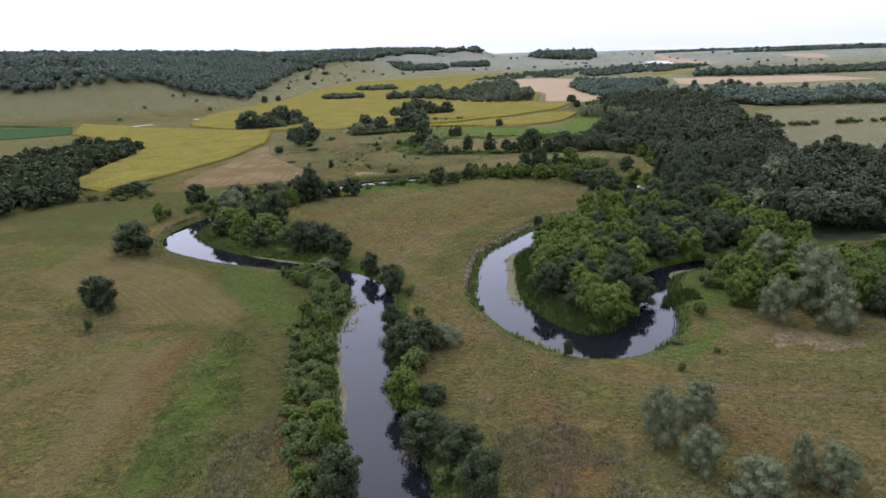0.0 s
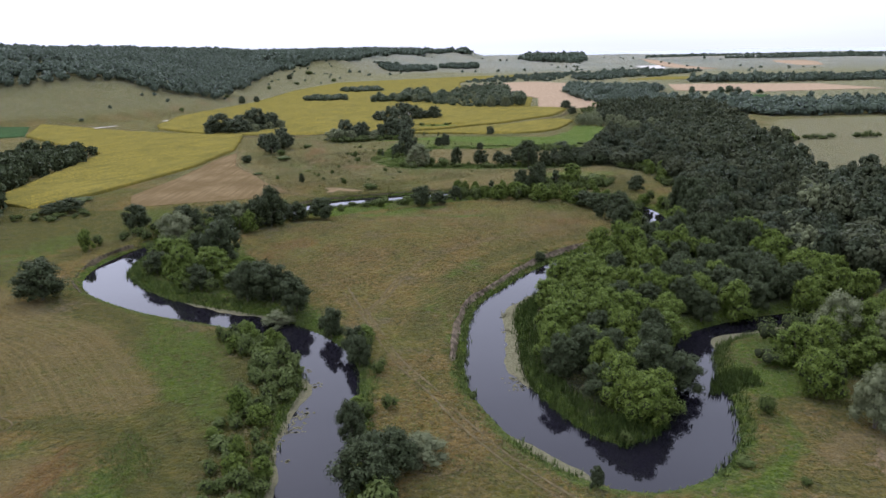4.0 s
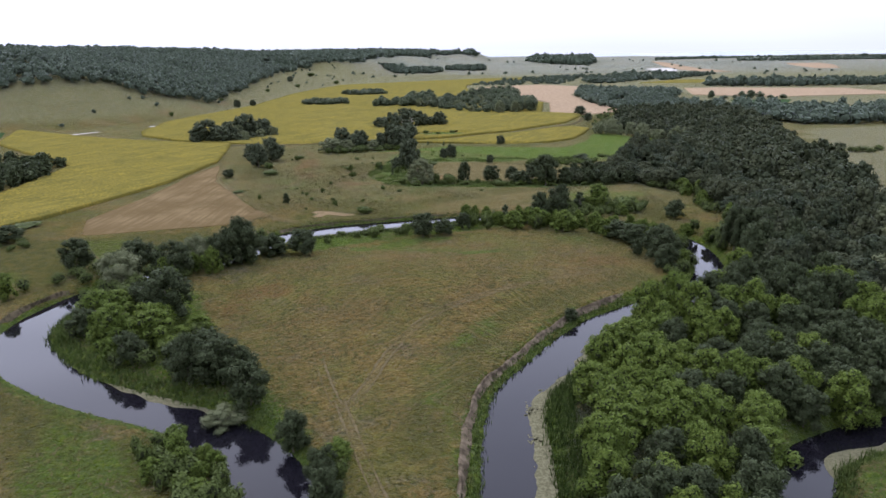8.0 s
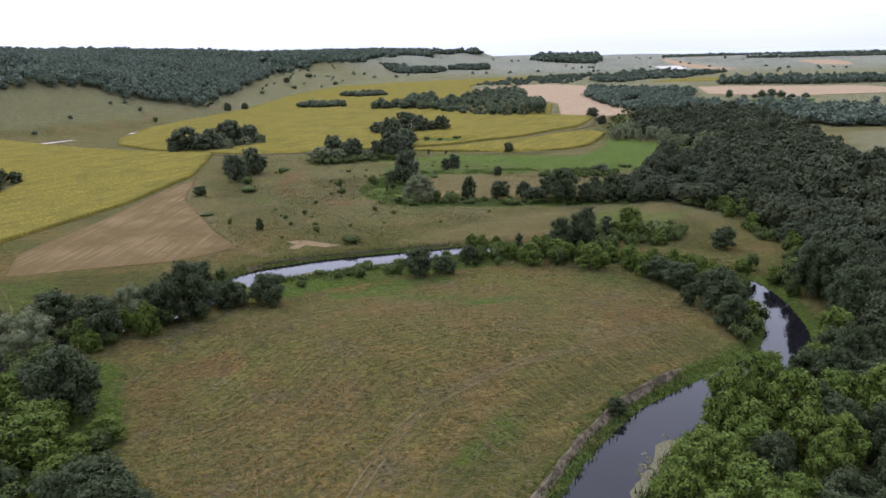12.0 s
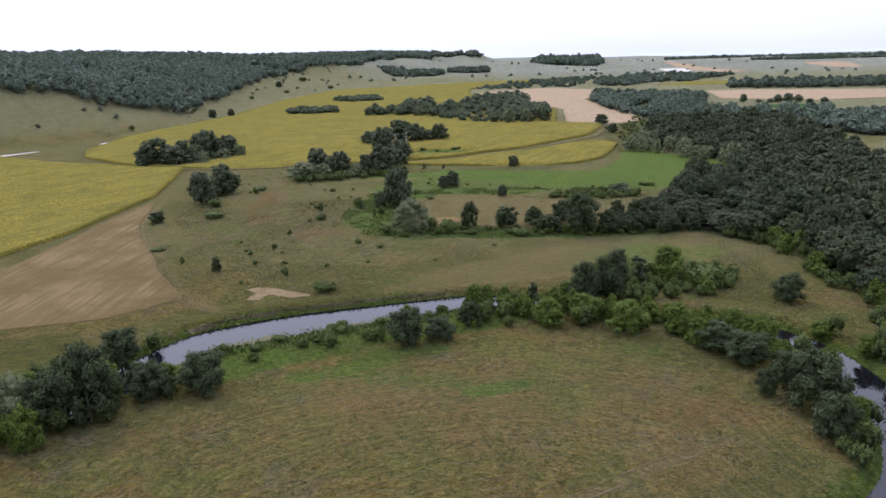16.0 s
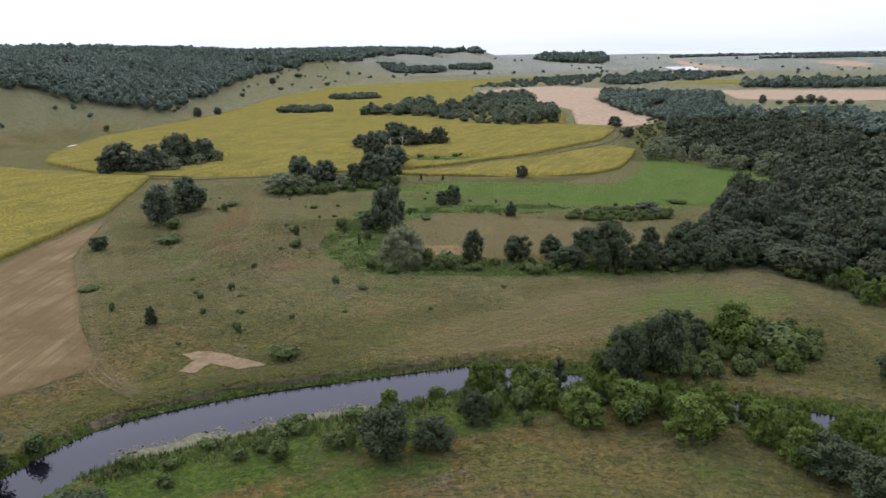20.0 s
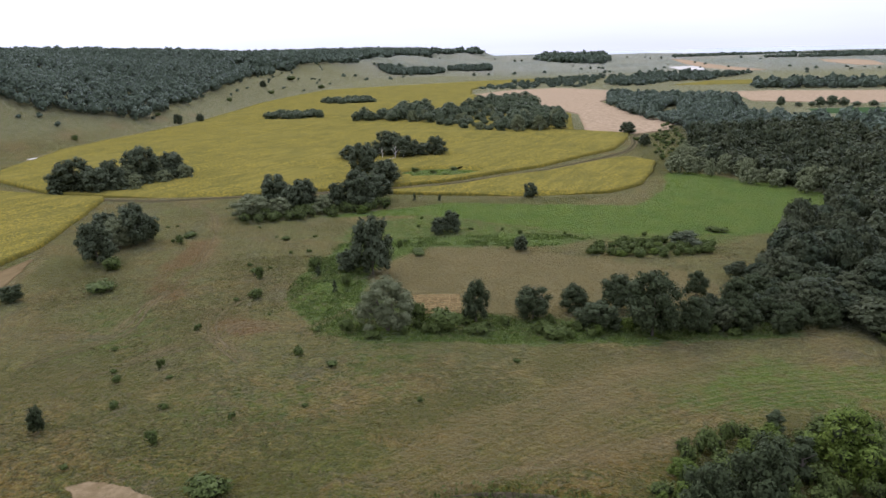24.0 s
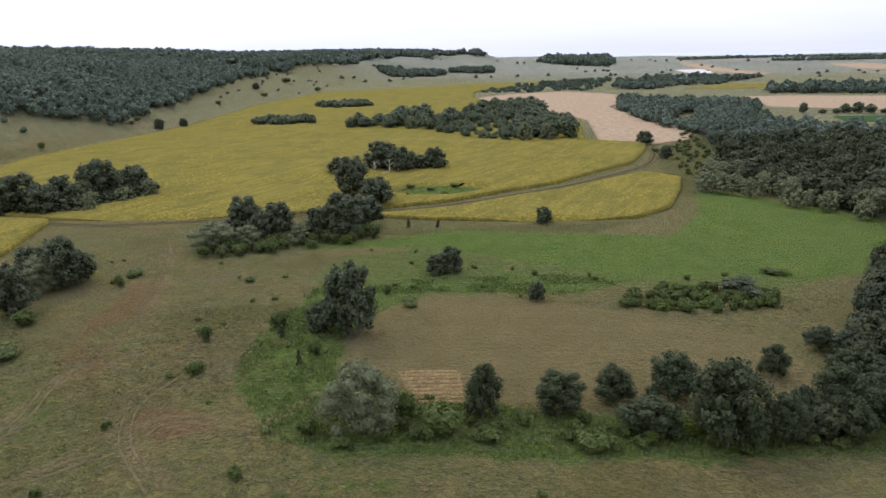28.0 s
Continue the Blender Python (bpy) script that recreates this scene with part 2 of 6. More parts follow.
big, mid, clump, fine, grain = (noise_node(gn, gl, s, 5, 0.65, gpos) for s in (0.018, 0.10, 0.33, 0.9, 2.6))
col = mix(gn, gl, ramp(gn, gl, mid, 0.36, 0.66), (0.060, 0.060, 0.017), (0.092, 0.079, 0.030))
col = mix(gn, gl, maths(gn, gl, "MULTIPLY", ramp(gn, gl, big, 0.4, 0.65), 0.5), col, (0.060, 0.064, 0.019))
rust = noise_node(gn, gl, 0.055, 6, 0.7, gpos)
col = mix(gn, gl, maths(gn, gl, "MULTIPLY", ramp(gn, gl, rust, 0.54, 0.68), 0.6), col, (0.092, 0.062, 0.030))
col = mix(gn, gl, maths(gn, gl, "MULTIPLY", ramp(gn, gl, rust, 0.45, 0.33), 0.55), col, (0.062, 0.074, 0.020))
col = mix(gn, gl, maths(gn, gl, "MULTIPLY", ramp(gn, gl, clump, 0.50, 0.62), 0.65), col, (0.038, 0.045, 0.014))
col = mix(gn, gl, maths(gn, gl, "MULTIPLY", ramp(gn, gl, fine, 0.55, 0.68), 0.6), col, (0.130, 0.110, 0.056))
dry = maths(gn, gl, "MULTIPLY", broken(split.outputs["Blue"], mid, 0.4), ramp(gn, gl, clump, 0.15, 0.6))
col = mix(gn, gl, dry, col, mix(gn, gl, ramp(gn, gl, fine, 0.35, 0.68), mix(gn, gl, ramp(gn, gl, rust, 0.40, 0.62), (0.067, 0.066, 0.020), (0.084, 0.060, 0.025)),
                               mix(gn, gl, ramp(gn, gl, rust, 0.40, 0.62), (0.104, 0.101, 0.040), (0.136, 0.104, 0.053))))
drift = gn.new("ShaderNodeTexNoise")                    # broad drifts of green, of straw and of greyish seeding weeds
drift.inputs["Scale"].default_value, drift.inputs["Detail"].default_value = 0.038, 7
drift.inputs["Roughness"].default_value, drift.inputs["Distortion"].default_value = 0.66, 0.9
gl.new(gpos, drift.inputs["Vector"])
wisp = noise_node(gn, gl, 0.07, 7, 0.72, gpos)
col = mix(gn, gl, maths(gn, gl, "MULTIPLY", ramp(gn, gl, drift.outputs["Fac"], 0.56, 0.67), 0.6), col, mix(gn, gl, ramp(gn, gl, fine, 0.38, 0.64), (0.056, 0.070, 0.016), (0.096, 0.112, 0.032)))
col = mix(gn, gl, maths(gn, gl, "MULTIPLY", ramp(gn, gl, drift.outputs["Fac"], 0.50, 0.40), 0.75), col, mix(gn, gl, ramp(gn, gl, fine, 0.38, 0.64), (0.096, 0.068, 0.027), (0.158, 0.120, 0.058)))
col = mix(gn, gl, maths(gn, gl, "MULTIPLY", ramp(gn, gl, wisp, 0.54, 0.65), 0.65), col, mix(gn, gl, ramp(gn, gl, fine, 0.40, 0.62), (0.060, 0.052, 0.036), (0.128, 0.110, 0.080)))
comb = gn.new("ShaderNodeTexNoise")                     # tussocks and lodged stems, twisted every way
comb.inputs["Scale"].default_value, comb.inputs["Detail"].default_value = 0.42, 6
comb.inputs["Roughness"].default_value, comb.inputs["Distortion"].default_value = 0.68, 1.8
gl.new(gpos, comb.inputs["Vector"])
tussock = comb.outputs["Fac"]
col = mix(gn, gl, maths(gn, gl, "MULTIPLY", ramp(gn, gl, tussock, 0.52, 0.62), 0.72), col, mix(gn, gl, ramp(gn, gl, rust, 0.4, 0.6), (0.116, 0.120, 0.042), (0.168, 0.130, 0.064)))
col = mix(gn, gl, maths(gn, gl, "MULTIPLY", ramp(gn, gl, tussock, 0.48, 0.38), 0.75), col, (0.033, 0.036, 0.012))
# paler, greyer grass on slopes and far ground, haze painted into its colour
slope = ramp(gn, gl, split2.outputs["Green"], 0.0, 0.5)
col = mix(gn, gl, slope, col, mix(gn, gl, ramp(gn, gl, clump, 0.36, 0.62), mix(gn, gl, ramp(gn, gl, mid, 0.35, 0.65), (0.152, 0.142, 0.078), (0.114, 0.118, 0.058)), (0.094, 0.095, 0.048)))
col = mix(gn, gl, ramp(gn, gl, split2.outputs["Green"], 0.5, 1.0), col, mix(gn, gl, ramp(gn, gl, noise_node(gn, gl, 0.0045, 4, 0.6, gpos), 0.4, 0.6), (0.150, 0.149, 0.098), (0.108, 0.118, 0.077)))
col = mix(gn, gl, broken(cover2.outputs["Alpha"], clump, 0.3), col, mix(gn, gl, ramp(gn, gl, clump, 0.36, 0.64), (0.039, 0.043, 0.013), (0.075, 0.071, 0.024)))
col = mix(gn, gl, broken(split.outputs["Red"], clump, 0.25), col, mix(gn, gl, ramp(gn, gl, fine, 0.34, 0.68), (0.036, 0.060, 0.013), (0.077, 0.108, 0.027)))
col = mix(gn, gl, maths(gn, gl, "MULTIPLY", broken(split.outputs["Green"], clump, 0.3), 0.9), col, mix(gn, gl, ramp(gn, gl, mid, 0.3, 0.72), (0.124, 0.104, 0.053), (0.094, 0.081, 0.037)))
col = mix(gn, gl, broken(split2.outputs["Blue"], clump, 0.3), col, mix(gn, gl, ramp(gn, gl, mid, 0.3, 0.7), (0.048, 0.084, 0.016), (0.074, 0.104, 0.025)))
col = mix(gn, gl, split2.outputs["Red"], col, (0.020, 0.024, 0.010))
col = mix(gn, gl, broken(cover.outputs["Alpha"], clump, 0.12), col, mix(gn, gl, ramp(gn, gl, clump, 0.3, 0.7), (0.115, 0.088, 0.056), (0.205, 0.165, 0.118)))
col = mix(gn, gl, maths(gn, gl, "MULTIPLY", broken(split3.outputs["Red"], clump, 0.5), 0.65), col, mix(gn, gl, ramp(gn, gl, fine, 0.35, 0.65), (0.088, 0.050, 0.026), (0.128, 0.078, 0.042)))
col = mix(gn, gl, maths(gn, gl, "MULTIPLY", broken(split3.outputs["Green"], fine, 0.45), 0.62), col, mix(gn, gl, ramp(gn, gl, mid, 0.35, 0.65), (0.150, 0.118, 0.070), (0.108, 0.090, 0.046)))
swath = gn.new("ShaderNodeTexNoise")                    # lines left by the mower, along its way
swath.noise_dimensions = "1D"
swath.inputs["Scale"].default_value, swath.inputs["Detail"].default_value = 100.0, 2
gl.new(cover3.outputs["Alpha"], swath.inputs["W"])
lines = swath.outputs["Fac"]
col = mix(gn, gl, maths(gn, gl, "MULTIPLY", maths(gn, gl, "MULTIPLY", ramp(gn, gl, lines, 0.5, 0.62), split3.outputs["Blue"]), 0.32), col, (0.162, 0.130, 0.068))
col = mix(gn, gl, maths(gn, gl, "MULTIPLY", maths(gn, gl, "MULTIPLY", ramp(gn, gl, lines, 0.46, 0.36), split3.outputs["Blue"]), 0.32), col, (0.064, 0.060, 0.022))
lie = gn.new("ShaderNodeMapping")                       # grass laid over by the wind, in long streaks
lie.inputs["Rotation"].default_value, lie.inputs["Scale"].default_value = (0, 0, 0.5), (0.12, 0.75, 1)
gl.new(gpos, lie.inputs["Vector"])
streak = noise_node(gn, gl, 1.0, 5, 0.7, lie.outputs["Vector"])
col = mix(gn, gl, maths(gn, gl, "MULTIPLY", ramp(gn, gl, streak, 0.52, 0.75), 0.25), col, (0.112, 0.094, 0.050))
col = mix(gn, gl, maths(gn, gl, "MULTIPLY", ramp(gn, gl, streak, 0.46, 0.28), 0.25), col, (0.034, 0.040, 0.013))
vivid = gn.new("ShaderNodeHueSaturation")
vivid.inputs["Saturation"].default_value, vivid.inputs["Value"].default_value = 1.22, 0.94
gl.new(col, vivid.inputs["Color"])
ripe = gn.new("ShaderNodeMixRGB")                       # late summer: the whole sward is turning
ripe.blend_type, ripe.inputs["Fac"].default_value, ripe.inputs["Color2"].default_value = "MULTIPLY", 1.0, (1.05, 0.99, 0.95, 1)
gl.new(vivid.outputs["Color"], ripe.inputs["Color1"])
col = ripe.outputs["Color"]
speck = gn.new("ShaderNodeMixRGB")
speck.blend_type, speck.inputs["Fac"].default_value = "MULTIPLY", 1.0
gl.new(col, speck.inputs["Color1"])
tone = gn.new("ShaderNodeMapRange")
tone.inputs["From Min"].default_value, tone.inputs["From Max"].default_value = 0.3, 0.7
tone.inputs["To Min"].default_value, tone.inputs["To Max"].default_value = 0.5, 1.5
gl.new(grain, tone.inputs["Value"])
gl.new(tone.outputs["Result"], speck.inputs["Color2"])
gl.new(speck.outputs["Color"], gb.inputs["Base Color"])
seeding = gn.new("ShaderNodeMath")                      # sheen rises and turns bluer with the far cover, imitating haze
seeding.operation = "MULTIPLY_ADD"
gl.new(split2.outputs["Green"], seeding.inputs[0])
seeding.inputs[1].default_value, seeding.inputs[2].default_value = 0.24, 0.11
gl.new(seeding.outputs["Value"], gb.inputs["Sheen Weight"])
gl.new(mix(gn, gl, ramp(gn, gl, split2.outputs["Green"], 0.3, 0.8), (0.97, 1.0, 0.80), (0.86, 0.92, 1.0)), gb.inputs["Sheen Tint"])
rough = gn.new("ShaderNodeMath")
rough.operation = "MULTIPLY_ADD"
gl.new(fine, rough.inputs[0])
rough.inputs[1].default_value = 0.6
gl.new(tussock, rough.inputs[2])
bump(gn, gl, gb, rough.outputs["Value"], 1.0, 1.5)


def crop_material(name, low, high, third, scale, turn=0.0, row=0.0, sheen=0.02, share=0.4):
    m, n, l, b = material(name, 0.9, 0.0, sheen)
    pos = place(n)
    col = mix(n, l, ramp(n, l, noise_node(n, l, scale, 6, 0.7, pos), 0.38, 0.62), low, high)
    col = mix(n, l, ramp(n, l, noise_node(n, l, 0.02, 4, 0.6, pos), 0.45, 0.75), col, third)
    if row:
        turned, drawn_out = n.new("ShaderNodeMapping"), n.new("ShaderNodeMapping")
        turned.inputs["Rotation"].default_value = (0, 0, turn)
        drawn_out.inputs["Scale"].default_value = (1.2 / row, 0.03, 0.03)
        l.new(pos, turned.inputs["Vector"])
        l.new(turned.outputs["Vector"], drawn_out.inputs["Vector"])
        drill = ramp(n, l, noise_node(n, l, 1.0, 3, 0.6, drawn_out.outputs["Vector"]), 0.42, 0.60)
        col = mix(n, l, maths(n, l, "MULTIPLY", drill, share), col, low)
        broad = noise_node(n, l, 0.06, 6, 0.7, pos)
        col = mix(n, l, maths(n, l, "MULTIPLY", ramp(n, l, broad, 0.48, 0.66), 0.5), col, low)
    l.new(col, b.inputs["Base Color"])
    bump(n, l, b, noise_node(n, l, 1.4, 4, 0.7, pos), 0.8, 0.5)
    return m


SUNFLOWER = crop_material("sunflower_heads", (0.076, 0.075, 0.020), (0.224, 0.170, 0.030), (0.160, 0.132, 0.030), 0.9, 0.5, 4.5, 0.03)
WHEAT = crop_material("ripe_wheat", (0.215, 0.156, 0.098), (0.315, 0.236, 0.156), (0.265, 0.195, 0.124), 0.25)
STUBBLE = crop_material("stubble", (0.104, 0.074, 0.034), (0.164, 0.120, 0.062), (0.146, 0.106, 0.054), 0.05, 0.04, 2.2, 0.02, 0.8)
BEET = crop_material("green_crop", (0.025, 0.052, 0.020), (0.045, 0.075, 0.028), (0.035, 0.06, 0.022), 0.4)
HAY = crop_material("cut_hay", (0.115, 0.080, 0.034), (0.215, 0.155, 0.074), (0.17, 0.125, 0.058), 1.5)
RUT = crop_material("bare_track", (0.076, 0.062, 0.030), (0.128, 0.102, 0.056), (0.098, 0.080, 0.042), 0.5)
VERGE = crop_material("road_verge", (0.026, 0.028, 0.012), (0.066, 0.058, 0.028), (0.045, 0.042, 0.019), 0.6)
CLAY = crop_material("river_clay", (0.060, 0.048, 0.032), (0.175, 0.140, 0.098), (0.09, 0.072, 0.046), 0.5)
REED = crop_material("reeds", (0.040, 0.062, 0.016), (0.098, 0.126, 0.038), (0.07, 0.094, 0.027), 0.9)
RANK = crop_material("rank_weeds", (0.050, 0.080, 0.020), (0.128, 0.160, 0.050), (0.086, 0.118, 0.034), 0.6)
RUSH = crop_material("tall_reeds", (0.024, 0.040, 0.010), (0.066, 0.092, 0.024), (0.045, 0.066, 0.017), 0.9)
ALGAE = crop_material("floating_weed", (0.092, 0.088, 0.050), (0.160, 0.150, 0.092), (0.120, 0.114, 0.068), 2.2)
CHALK = crop_material("bare_chalk", (0.34, 0.32, 0.29), (0.56, 0.54, 0.51), (0.44, 0.40, 0.36), 0.03)
WEED = crop_material("dry_weeds", (0.088, 0.074, 0.036), (0.165, 0.136, 0.080), (0.125, 0.096, 0.052), 0.7)
CLAY_DARK = crop_material("dark_bank_soil", (0.036, 0.032, 0.018), (0.105, 0.085, 0.055), (0.055, 0.050, 0.026), 0.7)
SANDY = crop_material("bare_sand", (0.130, 0.094, 0.048), (0.205, 0.152, 0.088), (0.165, 0.122, 0.068), 0.5)
PALE_WEED = crop_material("pale_seed_heads", (0.095, 0.085, 0.050), (0.205, 0.182, 0.122), (0.14, 0.118, 0.072), 0.8)
STRAW = crop_material("leaning_dry_grass", (0.070, 0.064, 0.024), (0.120, 0.106, 0.052), (0.095, 0.082, 0.036), 0.7)
TUFT = crop_material("grass_tufts", (0.058, 0.064, 0.020), (0.112, 0.116, 0.040), (0.085, 0.088, 0.030), 0.7)
WATER, an, al, ab = material("river_water", 0.04)
ab.inputs["Base Color"].default_value = (0.007, 0.0065, 0.009, 1)
ab.inputs["Specular IOR Level"].default_value = 0.5
ab.inputs["IOR"].default_value = 1.30
bump(an, al, ab, noise_node(an, al, 0.9, 3, 0.5, place(an)), 0.04, 0.05)

# ------------------------------------------------------------------ plan of the land: the river (x, y, width)
RIVER_UP = [(30, -220, 8), (16, -70, 8), (4, 20, 8), (-2, 65, 9), (-8, 88, 10), (-12, 103, 10), (-15, 120, 10), (-17.2, 132, 10), (-18.2, 145, 11), (-18, 158, 10), (-17.8, 165, 9.5),
            (-20.2, 175.5, 9.5), (-27, 186, 9.5), (-38, 196, 8.5), (-47, 201, 8), (-58, 206, 8.5), (-70, 212.5, 8.5), (-86, 227, 11), (-92, 242, 9.5), (-90, 260, 7.5),
            (-82, 276, 7), (-72, 285, 6.5), (-63, 292, 6.5), (-57.5, 301, 7), (-54, 312, 8.5), (-47, 322, 11)]
RIVER_DOWN = [(-38, 327, 13), (-26, 332.5, 12.5), (-12, 337, 11.5), (3, 342, 9.5), (15, 345, 8), (28, 342.5, 7.5), (45, 335.6, 6.8), (58.3, 330.4, 6.2), (70, 326, 6.2),
              (78.5, 320.5, 6.6), (83.4, 312, 6.8), (85, 301, 6.6), (84, 290, 6.6), (80.2, 276, 7.4), (72, 262, 8.6), (58, 251.5, 8.6), (43, 240.3, 9), (32.5, 228, 9), (24, 215, 8.8),
              (18, 205.3, 8.8), (15.6, 195, 9.2), (14.7, 185, 10), (13.8, 173, 10.2), (14.2, 163, 10), (16.8, 154, 10)]
RIVER_OUT = [(20.4, 146, 10), (25, 139.8, 10), (31.2, 135.8, 10.5), (38.2, 137.8, 11), (45, 144, 10), (49.6, 156, 9.5), (53, 169, 7.6), (58.5, 181, 6.6), (68, 187.5, 6.2),
             (85, 193, 6.5), (110, 196, 7), (160, 190, 8), (280, 170, 8)]
RIVER = spline(RIVER_UP + RIVER_DOWN + RIVER_OUT)
WATER_Z = -1.5
HILL_FOOT = spline([(-900, 520), (-500, 600), (-400, 640), (-300, 668), (-245, 740), (-210, 860), (-203, 1000), (-197, 1150), (-175, 1350),
                    (-150, 1600), (-80, 1900), (60, 2250), (200, 2700), (300, 3300), (300, 5200)], 12)


def bluff_amount(x, y, side):
    """The undercut bank on the outer, meadow side of the bend."""
    return smooth(168, 178, y) * (1 - smooth(246, 256, y)) * smooth(-2, 4, x) * (1 - smooth(52, 60, x)) * (side < 0)


def height(x, y):
    x, y = np.asarray(x, float), np.asarray(y, float)
    shape = x.shape
    x, y = x.ravel(), y.ravel()
    z = 0.5 * (fbm(x, y, 45, 5, 2) - 0.5)
    z = z + 2.8 * np.exp(-((x - 3) / 42) ** 2 - ((y - 270) / 25) ** 2) - 0.9 * np.exp(-((x + 4) / 38) ** 2 - ((y - 302) / 9) ** 2)   # the brow of the hay meadow and the swale behind it
    # the wooded ridge and the slopes at its foot
    d, k, side = near_line(x, y, HILL_FOOT)
    west = np.where((side > 0) & (d < 1e5), d, 0)
    west = np.where((d > 1e5) & (x < 0) & (y > 580), 400, west)
    crest = 50.5 - 16.5 * smooth(1200, 2600, y) - 9 * smooth(2350, 2950, y) + 10 * smooth(220, 600, west) + 8 * (fbm(x, y, 260, 31) - 0.5)
    z = z + crest * (1 - np.exp(-((west / 95) ** 1.15))) + (fbm(x, y, 90, 37) - 0.5) * 14 * smooth(10, 120, west) + (fbm(x, y, 190, 39, 2) - 0.5) * 26 * smooth(30, 130, west) * (1 - smooth(200, 330, west))
    fold = smooth(0.35, 0.6, fbm(x, y, 330, 43, 2))                  # a wooded spur before the main ridge, with a hollow behind it
    z = z + (7 * np.exp(-((west - 105) / 42) ** 2) - 19 * np.exp(-((west - 205) / 55) ** 2)) * fold
    for kx, ky, rx, ry, tall in ((16, 1690, 120, 110, 6), (-38, 1930, 95, 90, 7), (92, 2060, 85, 85, 8)):   # knolls where the valley bends away
        z = z + tall * np.exp(-((x - kx) / rx) ** 2 - ((y - ky) / ry) ** 2)
    # far uplands
    far = smooth(1750, 3000, y + 0.25 * np.abs(x - 200))
    z = z + far * (13 + 24 * (fbm(x, y, 650, 41, 3) - 0.5)) * smooth(-400, 200, x + (y - 1700) * 0.3)
    z = z - 6 * smooth(3300, 4600, y)
    # the river bed and its banks
    d, k, side = near_line(x, y, RIVER)
    out = d - RIVER[k, 2] / 2
    steep = bluff_amount(x, y, side)
    bank = smooth(-0.3, 4.6, out) * (1 - steep) + steep * (0.30 * smooth(0, 1.2, out) + 0.70 * smooth(3.1, 4.0, out))
    bed = np.where(out < 0, -1.75 - 0.9 * smooth(0, 2.5, -out), -1.75)
    z = np.where(d < 1e5, bed + (z - bed) * bank, z)
    return z.reshape(shape)


# ------------------------------------------------------------------ the ground, one sheet to the horizon
def spread(core0, core1, step, lo, hi, grow):
    v = list(np.arange(core0, core1 + step / 2, step))
    s = step
    while v[-1] < hi:
        s *= grow
        v.append(v[-1] + s)
    s = step
    while v[0] > lo:
        s *= grow
        v.insert(0, v[0] - s)
    return np.array(v)


gx = spread(-108, 110, 1.25, -4000, 4500, 1.085)
gy = np.concatenate([spread(78, 352, 1.2, -700, 353, 1.15)[:-1], np.arange(353, 500, 1.9), spread(500, 620, 2.6, 499, 4900, 1.028)[1:]])
GX, GY = np.meshgrid(gx, gy)
X, Y = GX.ravel(), GY.ravel()
Z = height(X, Y)
rd, rk, rside = near_line(X, Y, RIVER)
rout = rd - RIVER[rk, 2] / 2
hd, hk, hside = near_line(X, Y, HILL_FOOT)
hill = np.where((hside > 0) & (hd < 1e5), hd, 0)

HAY_BACK = [(-116, 226), (-96, 208), (-74, 194), (-60, 178), (-48, 162), (-51, 153), (-75, 153), (-93, 172), (-117, 188)]
HAY_BAND = [(-57, 142), (-58, 132), (-56, 117), (-56, 104), (-55, 92), (-55, 87), (-63, 87), (-64, 104), (-66, 125), (-65, 140)]
HAY_BAND_WEST = [(-65, 140), (-66, 127), (-74, 121), (-80, 112), (-83, 119), (-78, 129), (-74, 139)]
HAY_FRONT = [(-120, 150), (-100, 147), (-85, 147), (-56, 143), (-53, 122), (-54, 100), (-58, 70), (-120, 60)]
GREEN_STRIP = [(-48, 149), (-41, 139), (-36, 106), (-32, 70), (-46, 70), (-50, 105), (-52, 132)]
GREEN_FIELD = [(-41, 521), (-8, 531), (14, 541), (51, 535), (85, 529), (105, 560), (117, 598), (130, 600), (150, 572), (168, 543), (154, 514), (132, 490), (109, 484),
               (55, 488), (42, 499), (6, 519)]
OVAL = [(-11, 437), (-7, 458), (-1, 469), (10, 476), (34, 470), (55, 461), (76, 446), (82, 431), (72, 420), (55, 417), (21, 419), (1, 425)]
LUSH = [(-31, 438), (-29, 459), (-23, 482), (-5, 488), (40, 490), (60, 484), (40, 474), (6, 478), (-9, 462), (-12, 437), (-4, 424), (30, 416),
        (60, 414), (90, 410), (84, 402), (50, 401), (20, 402), (-8, 404), (-20, 410), (-28, 424)]
MOWN_NORTH = [(-13, 350), (4, 368), (30, 386), (47, 394), (70, 396), (93, 389), (90, 377), (33, 359), (9, 352)]
GREEN_NORTH = [(44, 372), (60, 390), (93, 389), (96, 376), (70, 370)]
SAND = [(-46, 354), (-43, 355), (-37, 354), (-27, 348.4), (-32, 346.6), (-38, 349.5), (-40, 345), (-43, 346), (-42, 351)]
MEADOW = [(-12, 185), (-26, 205), (-40, 222), (-50, 250), (-48, 275), (-36, 292), (-10, 308), (20, 316), (45, 308), (60, 296), (68, 276), (60, 262),
          (38, 250), (20, 232), (6, 205), (2, 180), (-8, 160), (-6, 172)]
SPIT = [(22, 165), (28, 150), (38, 150), (45, 160), (46, 176), (54, 190), (68, 197), (100, 206), (400, 180), (420, 342), (200, 330), (176, 345), (190, 400), (118, 380), (112, 365),
        (112, 330), (103, 300), (98, 284), (86, 266), (72, 254), (52, 238), (36, 220), (26, 200), (21, 180)]
WOOD = [(116, 382), (90, 409), (92, 432), (100, 452), (130, 480), (166, 541), (138, 611), (165, 700), (215, 880), (300, 860), (270, 700), (230, 610),
        (215, 480), (186, 396)]
BARE_EAST = [(60, 138), (66, 144), (74, 138), (84, 134), (84, 128), (70, 128), (62, 132)]
BROWN = [(48, 100), (56, 104), (62, 92), (56, 84), (49, 90)]
